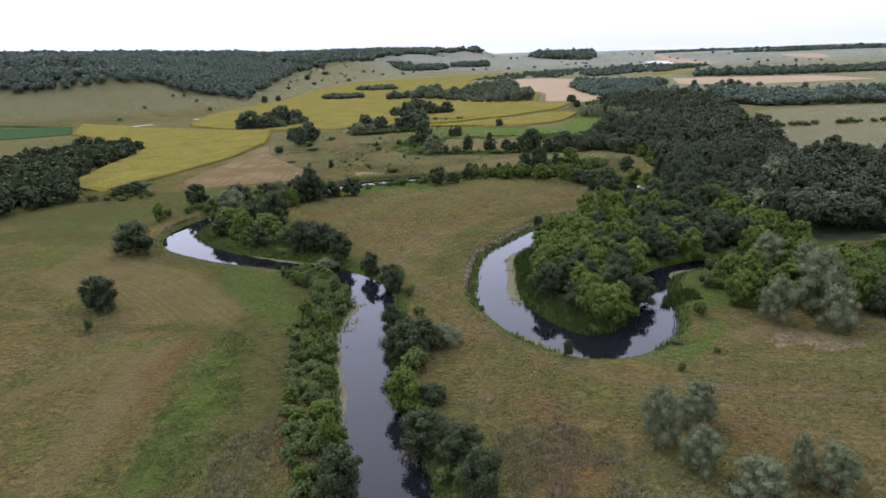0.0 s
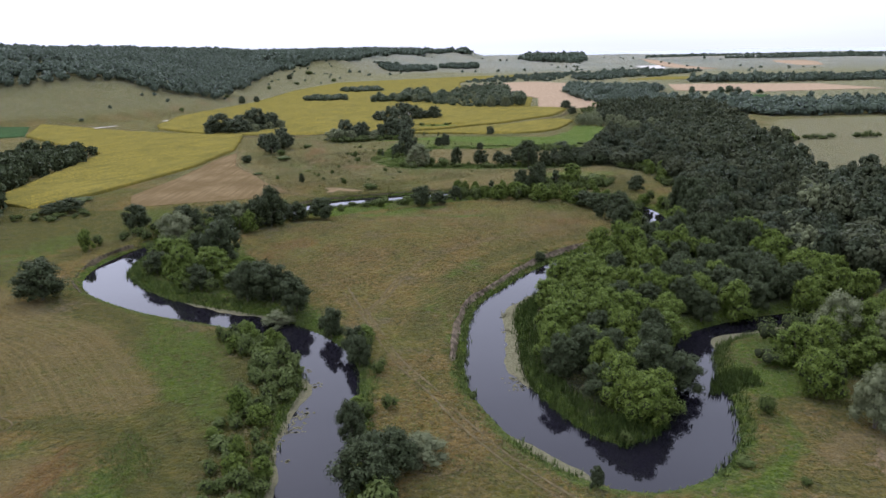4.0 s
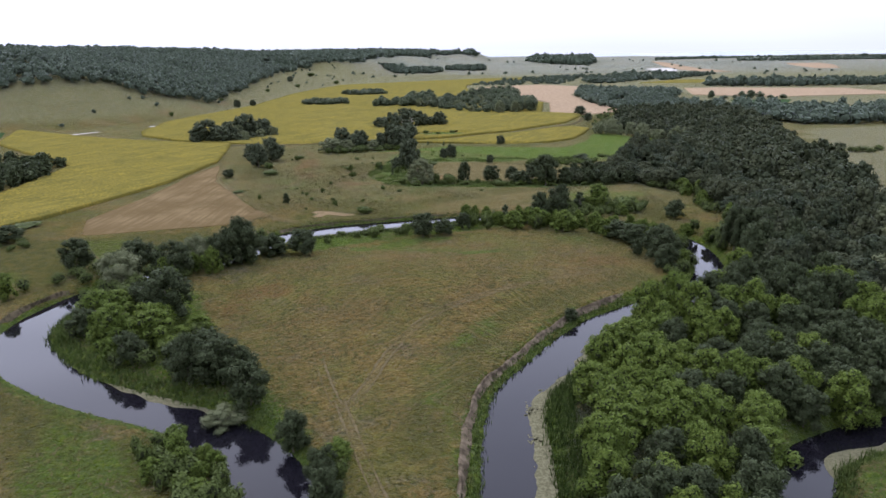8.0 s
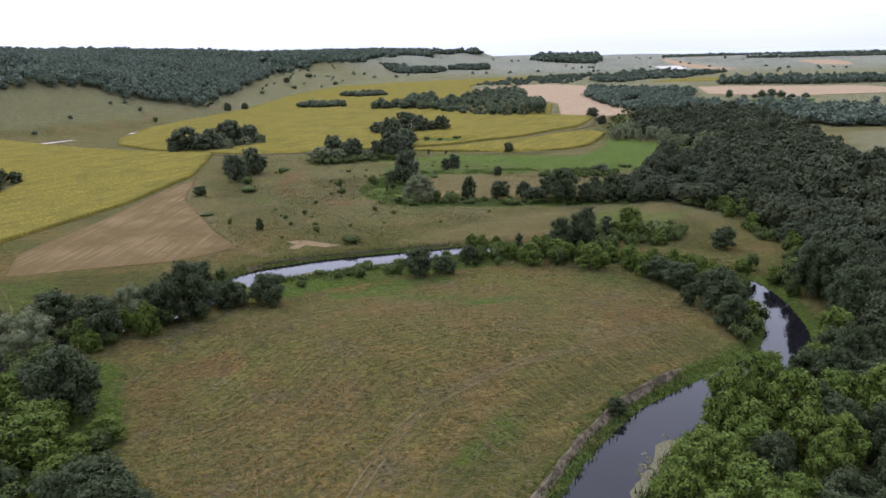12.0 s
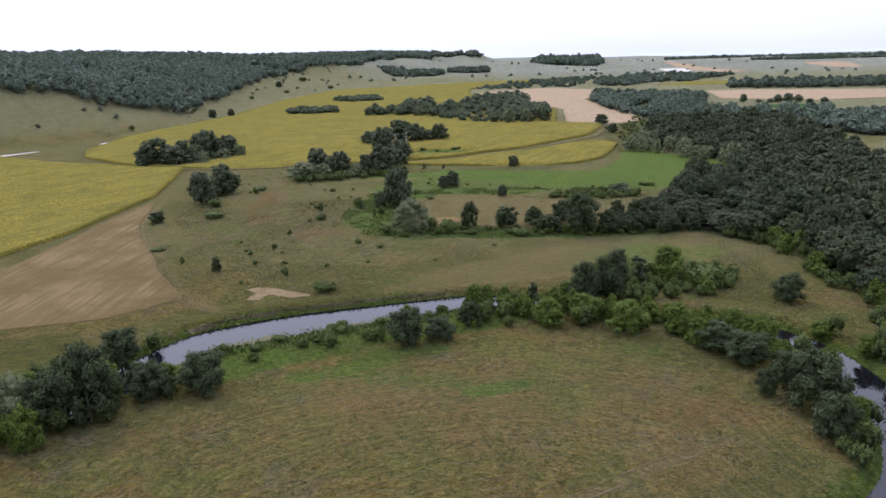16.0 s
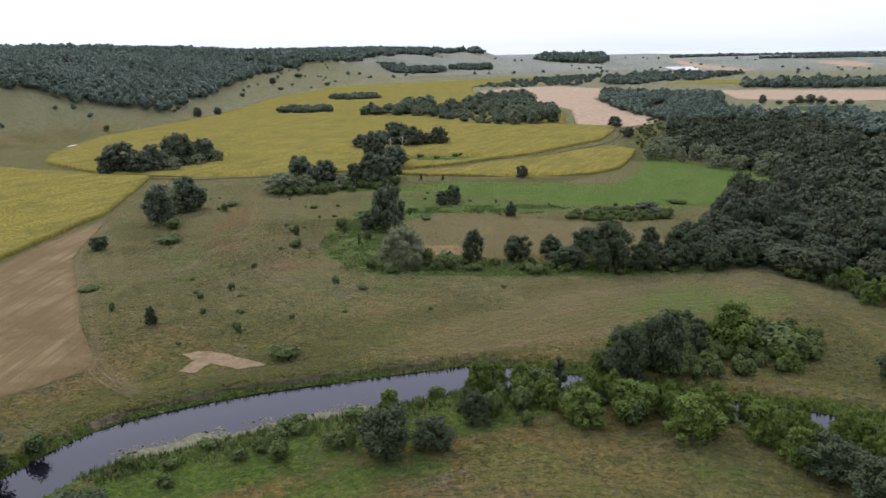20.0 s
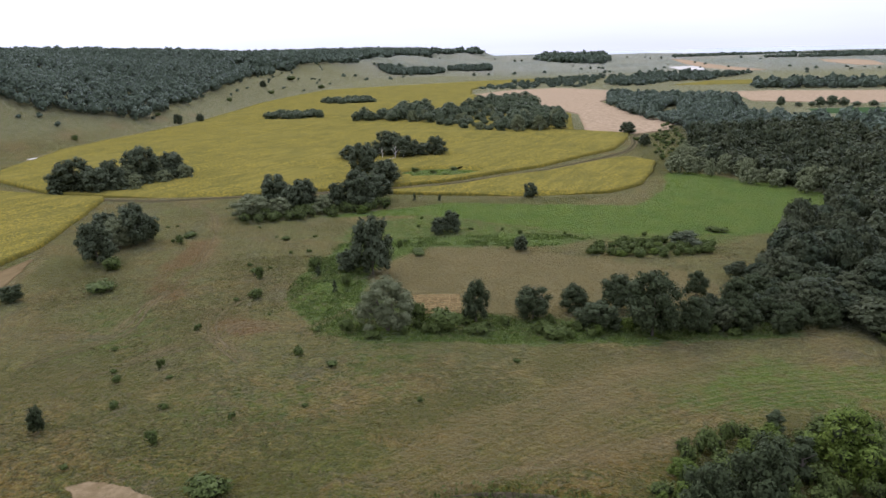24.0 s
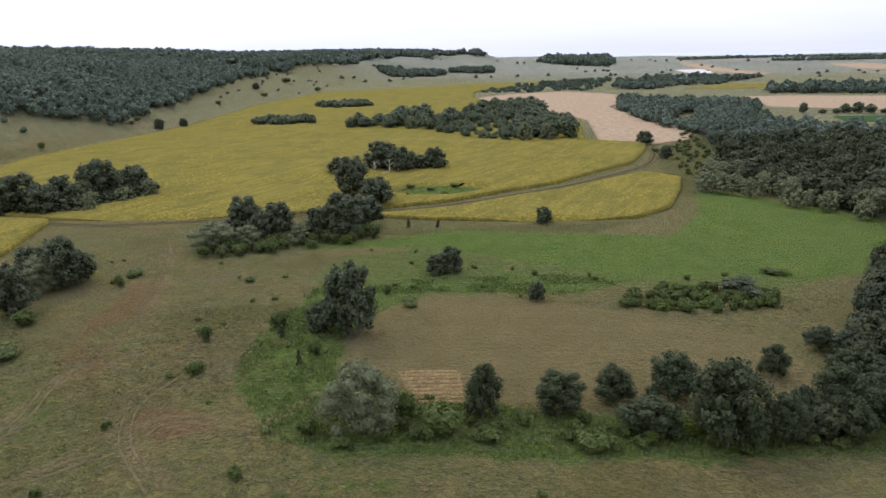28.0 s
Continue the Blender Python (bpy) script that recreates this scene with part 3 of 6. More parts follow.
SHELF = [(-30, 300), (-8, 314), (20, 322), (50, 312), (56, 306), (20, 312), (-6, 304), (-24, 296)]
FRINGE_EAST = [(46, 130), (54, 138), (60, 150), (64, 158), (60, 140), (52, 126), (40, 124), (34, 126)]

lush = np.clip(1 - smooth(0.5, 6.0, rout + 5 * (fbm(X, Y, 11, 71, 4) - 0.5)), 0, 1) * (rd < 60) * 0.8
lush = np.maximum(lush, 0.66 * zone(X, Y, GREEN_STRIP, 4, 4) * smooth(0.3, 0.6, fbm(X, Y, 10, 15) + 0.2))
lush = np.maximum(lush, 1.2 * zone(X, Y, LUSH, 2.5, 3))
lush = np.maximum(lush, 0.8 * zone(X, Y, FRINGE_EAST, 2.5, 2))
HOLLOW_RIM = [(-8, 480), (10, 487), (60, 481), (92, 471), (114, 487), (60, 490), (42, 500), (6, 520), (-20, 514), (-27, 486)]
lush = np.maximum(lush, 0.62 * zone(X, Y, HOLLOW_RIM, 3, 3))
lush = np.maximum(lush, 0.75 * zone(X, Y, SHELF, 3, 3) * smooth(0.35, 0.6, fbm(X, Y, 16, 19)))
patch = smooth(0.56, 0.74, fbm(X, Y, 34, 23, 5)) * (Y < 520) * np.where(Y > 345, 0.4, 0.5) * (1 - 0.7 * zone(X, Y, MEADOW, 4, 3))
lush = np.maximum(lush, patch)
FIELDS_EAST = [(282, 619), (420, 640), (330, 480), (300, 344), (200, 337), (178, 348), (192, 404), (207, 446), (236, 510)]
mown = np.maximum.reduce([0.6 * zone(X, Y, HAY_BACK, 1, 1.5), 0.75 * zone(X, Y, HAY_BAND, 1, 1.2), 0.6 * zone(X, Y, HAY_BAND_WEST, 1.5, 1.5), zone(X, Y, OVAL, 1.2, 2),
                          0.55 * zone(X, Y, MOWN_NORTH, 3, 3) * smooth(0.25, 0.6, fbm(X, Y, 25, 33))])
meadow = zone(X, Y, MEADOW, 3, 3)
dry = np.clip(0.72 * meadow + 0.6 * zone(X, Y, HAY_FRONT, 2, 3) + 0.5 * smooth(0.45, 0.7, fbm(X, Y, 48, 27, 4)) * (Y < 600) + 0.14 * smooth(345, 375, Y) * (1 - smooth(500, 560, Y)), 0, 1)
bare = np.maximum.reduce([0.85 * zone(X, Y, BARE_EAST, 1.5, 2.5) * smooth(0.35, 0.6, fbm(X, Y, 7, 45)),
                          bluff_amount(X, Y, rside) * smooth(2.6, 3.0, rout) * (1 - smooth(3.3, 4.0, rout)) * 0.5 * smooth(0.35, 0.6, fbm(X, Y, 9, 121, 4))])
bare = np.maximum(bare, 0.30 * zone(X, Y, BROWN, 2, 3))
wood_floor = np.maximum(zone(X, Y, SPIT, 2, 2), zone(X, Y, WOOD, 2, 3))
# besides real pasture, this mask grows with distance to carry painted haze
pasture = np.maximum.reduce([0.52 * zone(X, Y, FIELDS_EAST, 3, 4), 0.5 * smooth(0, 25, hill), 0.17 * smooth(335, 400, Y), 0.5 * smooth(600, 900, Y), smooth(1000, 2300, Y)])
bright = np.maximum(zone(X, Y, GREEN_FIELD, 1.5, 2), 0.6 * zone(X, Y, GREEN_NORTH, 4, 5))
ROUGH_WEST = [(-210, 240), (-150, 232), (-118, 228), (-104, 240), (-102, 262), (-92, 282), (-76, 296), (-66, 312), (-80, 326), (-130, 318), (-190, 330), (-260, 330)]
ROUGH_STRIP = [(-52, 200), (-74, 204), (-92, 216), (-74, 196), (-48, 164), (-50, 152), (-90, 150), (-60, 146), (-46, 138), (-38, 100), (-34, 70), (-24, 70), (-26, 130), (-28, 170), (-36, 190)]
ROUGH_BANK = [(-60, 318), (-70, 334), (-40, 342), (0, 352), (30, 354), (60, 346), (90, 330), (96, 350), (100, 372), (70, 368), (40, 358), (10, 350), (-30, 340)]
SUN_CLEARING = [(-14, 606), (-6, 618), (8, 624), (22, 622), (31, 612), (24, 602), (8, 598), (-6, 599)]
rough_green = np.maximum.reduce([0.9 * zone(X, Y, ROUGH_WEST, 3, 4), 0.85 * zone(X, Y, ROUGH_STRIP, 2.5, 3), 0.8 * zone(X, Y, ROUGH_BANK, 2.5, 3)]) * smooth(0.15, 0.5, fbm(X, Y, 18, 91))
rough_green = np.maximum(rough_green, 0.58 * smooth(0.52, 0.66, fbm(X, Y, 22, 95, 4)) * (Y > 345) * (Y < 545))
SPIT_SHORE = [(16, 185), (18, 160), (26, 144), (40, 144), (48, 156), (48, 176), (56, 187), (72, 194), (110, 202), (110, 240), (86, 286), (76, 262), (60, 246), (44, 232), (32, 218), (22, 200)]
WEST_SHORE = [(-88, 252), (-86, 238), (-72, 222), (-56, 212), (-40, 203), (-28, 194), (-22, 186), (-18, 190), (-30, 208), (-46, 226), (-52, 246), (-60, 262), (-78, 272)]
OUTFLOW_SHORE = [(58, 166), (64, 178), (80, 186), (110, 190), (150, 184), (150, 176), (100, 170), (74, 158), (62, 152), (58, 158)]
SOUTH_SHORE = [(-48, 306), (-40, 316), (-28, 322), (-14, 329), (2, 335), (14, 339), (30, 337), (28, 328), (10, 322), (-6, 316), (-22, 308), (-36, 300)]
for shore in (SOUTH_SHORE, SUN_CLEARING, SPIT_SHORE, WEST_SHORE, OUTFLOW_SHORE):
    lush = np.maximum(lush, 0.95 * zone(X, Y, shore, 2, 2))
MEADOW_GREEN = [(-6, 182), (-2, 205), (8, 235), (28, 256), (50, 270), (62, 278), (58, 264), (38, 249), (20, 233), (8, 208), (3, 182)]
rough_green = np.maximum(rough_green, 0.75 * zone(X, Y, MEADOW_GREEN, 2.5, 4))
lush = np.maximum(lush, 0.62 * zone(X, Y, MEADOW_GREEN, 2.5, 4) * smooth(0.45, 0.7, fbm(X, Y, 13, 97, 4)))
SWALE = [(-34, 296), (-16, 304.5), (8, 301), (16, 297), (8, 294.5), (-16, 298.5)]
SWALE_GREEN = [(8, 293), (14, 296), (24, 298.5), (23, 294), (14, 289.5), (9, 290)]
lush = np.maximum(lush, 0.55 * zone(X, Y, SWALE, 2, 3))
lush = np.maximum(lush, 0.95 * zone(X, Y, SWALE_GREEN, 1, 1.5))
SCRUB_EAST = [(150, 745), (128, 700), (120, 655), (107, 595), (122, 588), (142, 612), (170, 700), (196, 800), (182, 800)]
rough_green = np.maximum(rough_green, 0.8 * zone(X, Y, SCRUB_EAST, 3, 4))
FIELD_EDGE = [(-30, 540), (0, 540), (40, 548), (80, 550), (60, 534), (30, 540), (0, 532)]
rough_green = np.maximum(rough_green, 0.8 * zone(X, Y, FIELD_EDGE, 2, 2))
BANK_MEADOW = [(-71, 206), (-45, 188), (-34, 162), (-32, 144), (-48, 159), (-59, 176)]
lush = np.maximum(lush, 0.6 * zone(X, Y, BANK_MEADOW, 3, 4))
lush *= 1 - mown * 0.9
# reddish dead sorrel, worn ground, and the mower's ways over the hay meadows
RUST = [[(-57, 146), (-51, 143), (-52, 129), (-53, 112), (-52, 98), (-56, 96), (-57, 128)], [(-29, 112), (-24, 109), (-21, 98), (-21, 84), (-24, 84), (-27, 100)],
        [(45, 108), (52, 105), (55, 99), (50, 91), (46, 96), (44, 102)], [(-70, 440), (-71, 462), (-70, 492), (-63, 488), (-58, 449), (-59, 429)],
        [(-46, 235), (-36, 246), (-34, 262), (-44, 270), (-52, 256)], [(10, 108), (16, 112), (26, 96), (24, 82), (12, 84)], [(-43, 420), (-31, 415), (-30, 409), (-41, 410)], [(44, 290), (54, 290), (60, 284), (56, 276), (46, 278), (40, 284)]]
rust_mask = np.maximum.reduce([zone(X, Y, p, 3, 4) for p in RUST]) * smooth(0.2, 0.5, fbm(X, Y, 9, 111, 4))
FALLOW = [(62, 536), (74, 545), (90, 548), (99, 562), (93, 543), (80, 533)]
WORN = [([(-54, 397), (-48, 405), (-45, 411), (-38, 415), (-33, 416), (-21, 413), (-13, 423)], 2.6), ([(-42, 408), (-46, 418), (-46, 426)], 3.0), ([(-41, 409), (-36, 403), (-29, 397)], 2.2),
        ([(-116, 173), (-108, 168), (-100, 164), (-92, 155), (-85, 146)], 2.6), ([(-68, 356), (-61, 351), (-55, 345), (-49, 339)], 3.8), ([(-64, 414), (-63, 429), (-60, 449), (-64, 486), (-76, 525), (-90, 545)], 2.4),
        ([(-3, 345), (9, 352), (33, 360), (48, 364)], 4.0), ([(-234, 699), (-225, 728), (-218, 777), (-206, 843), (-184, 919)], 7.0), ([(-280, 690), (-262, 720), (-246, 775), (-230, 843), (-214, 930)], 5.0),
        ([(-15, 202), (-10, 186), (-5, 172), (1, 160), (8, 145), (19, 128), (30, 119), (51, 113), (80, 107)], 2.0), ([(-15, 202), (-11, 206), (-7, 223), (2, 242), (21, 257), (51, 275)], 2.0),
        ([(-112, 470), (-102, 425), (-86, 398), (-72, 372), (-58, 347)], 3.0), ([(62, 136), (68, 140), (74, 137), (86, 132)], 4.5)]
worn = 0.6 * zone(X, Y, FALLOW, 2, 2)
for pts, wide in WORN:
    d = near_line(X, Y, spline(pts, 2))[0]
    worn = np.maximum(worn, 0.95 * (1 - smooth(0.3 * wide, wide, (d + 2.4 * (fbm(X, Y, 6, 113, 3) - 0.5)) / 0.8)))
mower, drawn = np.zeros(len(X)), np.zeros(len(X))
for poly, pts in ((HAY_FRONT, [(-60, 60), (-51, 98), (-53, 112), (-54, 128), (-54, 140), (-60, 146), (-72, 146), (-100, 150)]), (HAY_BACK, [(-48, 160), (-60, 176), (-75, 193), (-98, 208), (-118, 226)]),
                  (OVAL, [(-14, 416), (21, 416), (55, 414), (84, 418)]), (MOWN_NORTH, [(0, 358), (30, 380), (60, 392), (92, 396)]), (MEADOW, [(-60, 262), (-50, 285), (-20, 304), (18, 314), (48, 306), (68, 292), (72, 270)]),
                  ([(30, 108), (52, 126), (120, 124), (120, 84), (60, 82), (56, 96)], [(30, 119), (51, 113), (80, 107), (120, 98)]), (FIELDS_EAST, [(190, 396), (224, 470), (282, 619)])):
    d = near_line(X, Y, spline(pts, 2))[0]
    share = zone(X, Y, poly, 2, 2) * (0.35 if poly is HAY_FRONT else 0.5 if poly is OVAL else 0.9 if poly is MEADOW else 1.0)
    mower, drawn = np.where(share > drawn, np.minimum(d, 90) / 100, mower), np.maximum(drawn, share)
rows_n, cols_n = GX.shape
a = (np.arange(rows_n - 1)[:, None] * cols_n + np.arange(cols_n - 1)[None, :]).ravel()
ground_mesh = quads_mesh("ground", np.column_stack([X, Y, Z]), np.column_stack([a, a + 1, a + 1 + cols_n, a + cols_n]), GROUND)
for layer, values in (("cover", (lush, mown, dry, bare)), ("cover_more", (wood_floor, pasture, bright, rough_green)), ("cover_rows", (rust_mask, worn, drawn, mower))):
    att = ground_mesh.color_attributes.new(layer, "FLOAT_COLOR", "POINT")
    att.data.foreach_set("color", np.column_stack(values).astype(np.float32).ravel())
ground_mesh.polygons.foreach_set("use_smooth", np.ones(len(ground_mesh.polygons), bool))
ground = tagged(new("ground", ground_mesh), "rolling flood-plain of dry and green meadow grass", "ground", kind="structure")


def ribbon(name, line, half, z, material_, cross=2, label="", category="", kind="structure", drape=None, side=0.0):
    """A strip along a line of given half width; draped on the ground by an offset, or level."""
    line = np.asarray(line, float)
    way = np.gradient(line[:, :2], axis=0)
    way /= np.linalg.norm(way, axis=1)[:, None] + 1e-9
    left = np.column_stack([-way[:, 1], way[:, 0]])
    half = np.broadcast_to(half, len(line))
    us = np.linspace(-1, 1, cross)
    p = line[:, None, :2] + left[:, None, :] * (us[None, :, None] * half[:, None, None] + side)
    zz = height(p[..., 0], p[..., 1]) + drape if drape is not None else np.full(p.shape[:2], z)
    v = np.concatenate([p, zz[..., None]], -1).reshape(-1, 3)
    a = (np.arange(len(line) - 1)[:, None] * cross + np.arange(cross - 1)[None, :]).ravel()
    return tagged(new(name, quads_mesh(name, v, np.column_stack([a, a + 1, a + cross + 1, a + cross])[:, ::-1], material_)), label, category, kind=kind)


river = ribbon("water", RIVER, RIVER[:, 2] / 2 + 2.0, WATER_Z, WATER, 5, "dark still river winding in loops through the meadow", "river")


# ------------------------------------------------------------------ crops: lofted over their outline, row by row
def field(name, poly, rise, material_, label, category, step=4.0, rough=0.2, holes=()):
    p = poly + poly[:1]
    ys = np.array([q[1] for q in poly], float)
    ring = []
    scan = np.arange(ys.min() + 0.5, ys.max() - 0.4, step)
    n = 2 + int((max(q[0] for q in poly) - min(q[0] for q in poly)) / step)
    for y in scan:
        xs = [x0 + (y - y0) * (x1 - x0) / (y1 - y0) for (x0, y0), (x1, y1) in zip(p, p[1:]) if (y0 > y) != (y1 > y)]
        lo, hi = min(xs), max(xs)
        lo, hi = lo + 1.2 * (fbm(lo, y, 9, 51) - 0.5), hi + 1.2 * (fbm(hi, y, 9, 52) - 0.5)
        ring.append(np.column_stack([np.linspace(lo, hi, n), np.full(n, y)]))
    g = np.array(ring)
    ground_z = height(g[..., 0], g[..., 1])
    z = ground_z + rise + rough * 2 * (fbm(g[..., 0], g[..., 1], 16, 61, 2) - 0.5)
    z[0], z[-1], z[:, 0], z[:, -1] = ground_z[0] - 0.1, ground_z[-1] - 0.1, ground_z[:, 0] - 0.1, ground_z[:, -1] - 0.1
    for hx, hy, hrx, hry in holes:           # the crop ends upright round a clearing
        z = np.where(((g[..., 0] - hx) / hrx) ** 2 + ((g[..., 1] - hy) / hry) ** 2 < 1.35, ground_z - 0.8, z)
    for edge in (1, -2):                     # upright edges of the standing crop
        g[:, edge] = g[:, 0 if edge == 1 else -1] + (g[:, edge] - g[:, 0 if edge == 1 else -1]) * 0.12
    v = np.concatenate([g, z[..., None]], -1).reshape(-1, 3)
    a = (np.arange(len(g) - 1)[:, None] * n + np.arange(n - 1)[None, :]).ravel()
    q = np.column_stack([a, a + 1, a + n + 1, a + n])
    for hx, hy, hrx, hry in holes:
        c = v[q].mean(1)
        q = q[((c[:, 0] - hx) / hrx) ** 2 + ((c[:, 1] - hy) / hry) ** 2 > 1]
    me = quads_mesh(name, v, q, material_)
    me.polygons.foreach_set("use_smooth", np.ones(len(me.polygons), bool))
    return tagged(new(name, me), label, category, kind="stuff")


field("sunflower_field", [(-212, 612), (-224, 640), (-230, 690), (-234, 724), (-209, 862), (-201, 901), (-198, 1112), (-188, 1200), (-160, 1369),
                          (-57, 1455), (40, 1520), (199, 1613), (246, 1631), (90, 1400), (61, 1318), (55, 1195), (112, 985), (128, 900), (107, 775), (140, 752),
                          (134, 729), (112, 678), (64, 624), (14, 587), (-20, 573), (-88, 561), (-129, 562), (-165, 576)], 1.3, SUNFLOWER,
      "broad yellow field of ripening sunflowers", "crop field", 4.0, 0.25, holes=((9, 611, 18, 10),))
field("sunflower_field", [(-330, 660), (-226, 594), (-162, 570), (-133, 562), (-126, 524), (-119, 483), (-124, 421), (-134, 385), (-144, 350), (-157, 322),
                          (-183, 333), (-196, 471), (-297, 575)], 1.3, SUNFLOWER, "yellow sunflower field with a bare strip beside it", "crop field", 3.0, 0.25)
field("sunflower_field", [(-19, 563), (15, 574), (65, 609), (110, 648), (122, 630), (112, 601), (98, 570), (80, 553), (46, 551), (6, 556)], 1.3, SUNFLOWER,
      "tongue of yellow sunflowers below a dirt road", "crop field", 2.5, 0.25)
field("wheat_field", [(59, 1200), (104, 1270), (188, 1315), (241, 1239), (224, 1118), (187, 1043), (182, 920), (192, 813), (172, 767), (146, 752), (115, 772),
                      (135, 902), (120, 987)], 0.7, WHEAT, "pale pinkish field of ripe wheat", "crop field", 5.0, 0.08)
field("wheat_field", [(340, 1015), (385, 1180), (600, 1130), (620, 1000), (425, 965)], 0.7, WHEAT, "pale ripe wheat field between woods", "crop field", 6.0, 0.08)
field("stubble_field", [(-115, 474), (-102, 422), (-88, 398), (-75, 372), (-60, 348), (-74, 334), (-92, 330), (-118, 322), (-128, 345), (-122, 390), (-120, 440)], 0.12,
      STUBBLE, "brown stubble field with fine drill rows", "crop field", 2.0, 0.03)
field("green_crop_field", [(-470, 640), (-335, 652), (-300, 578), (-360, 545), (-480, 570)], 0.6, BEET, "dark green crop field at the foot of the hill", "crop field", 5.0, 0.1)

# ------------------------------------------------------------------ wheel tracks
TRACKS = [
    ("dirt_track", [(-22, 222), (-15, 200), (-11, 206), (-7, 223), (2, 242), (21, 257), (51, 275)], "worn twin wheel track across the dry meadow"),
    ("dirt_track", [(-15, 202), (-10, 186), (-5, 172), (1, 160), (8, 145), (19, 128), (30, 119), (51, 113), (80, 107), (120, 98)], "pale twin wheel track past the river bend"),
    ("dirt_track", [(-75, 395), (-62, 411), (-63, 429), (-61, 451), (-64, 476), (-70, 505), (-78, 530), (-92, 546), (-112, 556)], "rutted track climbing to the sunflower field"),
    ("dirt_track", [(-60, 390), (-48, 401), (-40, 407), (-36, 415), (-21, 411)], "faint wheel track through rough grass"),
    ("dirt_track", [(-31, 395), (-40, 407), (-44, 420), (-40, 434)], "faint wheel track through rough grass"),
    ("dirt_track", [(-117, 480), (-108, 442), (-83, 386), (-64, 352), (-49, 337), (-38, 333)], "farm track along the stubble field"),
    ("dirt_track", [(-420, 610), (-304, 655), (-272, 702), (-249, 738), (-226, 815), (-206, 867), (-200, 1000)], "dusty track at the foot of the hill"),
    ("dirt_track", [(-88, 141), (-70, 150), (-100, 160), (-120, 158)], "faint wheel track between hay meadows"),
    ("dirt_track", [(-120, 318), (-105, 300), (-98, 285), (-104, 262), (-128, 240)], "faint path above the river"),
]
for name, pts, label in TRACKS:
    line = spline(pts, 1.5)
    line = line[:, :2] + 0.8 * np.column_stack([fbm(line[:, 0], line[:, 1], 12, 81) - 0.5, fbm(line[:, 0], line[:, 1], 12, 82) - 0.5])
    track = tagged(new(name), label, "track", kind="structure")
    for s in (-0.85, 0.85):
        half = 0.48 * np.clip(fbm(line[:, 0] + 50 * s, line[:, 1], 7, 84, 4) - 0.16, 0.0, 0.5)
        under(ribbon("wheel_rut", line, half, 0, RUT, 2, drape=0.07, side=s, kind=""), track)
road = tagged(new("dirt_road"), "dark rutted dirt road through the sunflower field", "road", kind="structure")
line = spline([(-240, 604), (-170, 572), (-117, 556), (-88, 558), (-20, 570), (15, 582), (66, 617), (112, 664), (130, 700), (136, 722), (144, 745), (182, 800)], 3)
for s in (-1.2, 1.2):
    under(ribbon("wheel_rut", line, 0.5, 0, RUT, 2, drape=0.14, side=s, kind=""), road)
under(ribbon("verge", line, 2.1, 0, VERGE, 4, drape=0.09, kind=""), road)

field("sunflower_field", [(360, 1335), (474, 1454), (900, 1420), (880, 1340), (480, 1372)], 1.2, SUNFLOWER, "far yellow strip of sunflowers between tree belts", "crop field", 7.0, 0.2)
field("wheat_field", [(743, 2544), (693, 2270), (660, 2000), (680, 1836), (736, 1850), (738, 2074), (760, 2400)], 0.8, WHEAT, "narrow pale strip of ripe wheat on the far slope", "crop field", 14.0, 0.1)
field("wheat_field", [(1087, 2305), (1031, 2158), (1004, 1960), (1060, 1950), (1143, 2134), (1180, 2290)], 0.8, WHEAT, "pale wheat field on the far slope", "crop field", 14.0, 0.1)
field("chalk_pit", [(598, 2099), (575, 1930), (568, 1885), (622, 1912), (650, 2000), (672, 2120)], 1.2, CHALK, "bare white chalk patch on the far slope", "chalk pit", 10.0, 0.6)
for poly in ([(-277, 627), (-262, 650), (-258, 649), (-273, 625)], [(-237, 686), (-232, 697), (-228, 695), (-233, 684)]):
    field("chalk_scar", poly, 0.12, CHALK, "bare white chalk where the farm track cuts the slope", "chalk", 1.0, 0.05)
field("cut_grass_strip", [(351, 925), (420, 914), (380, 850), (335, 875)], 0.3, BEET, "green crop strip between the woods", "crop field", 5.0, 0.05)

# ------------------------------------------------------------------ the undercut bank
way = np.gradient(RIVER[:, :2], axis=0)
way /= np.linalg.norm(way, axis=1)[:, None]


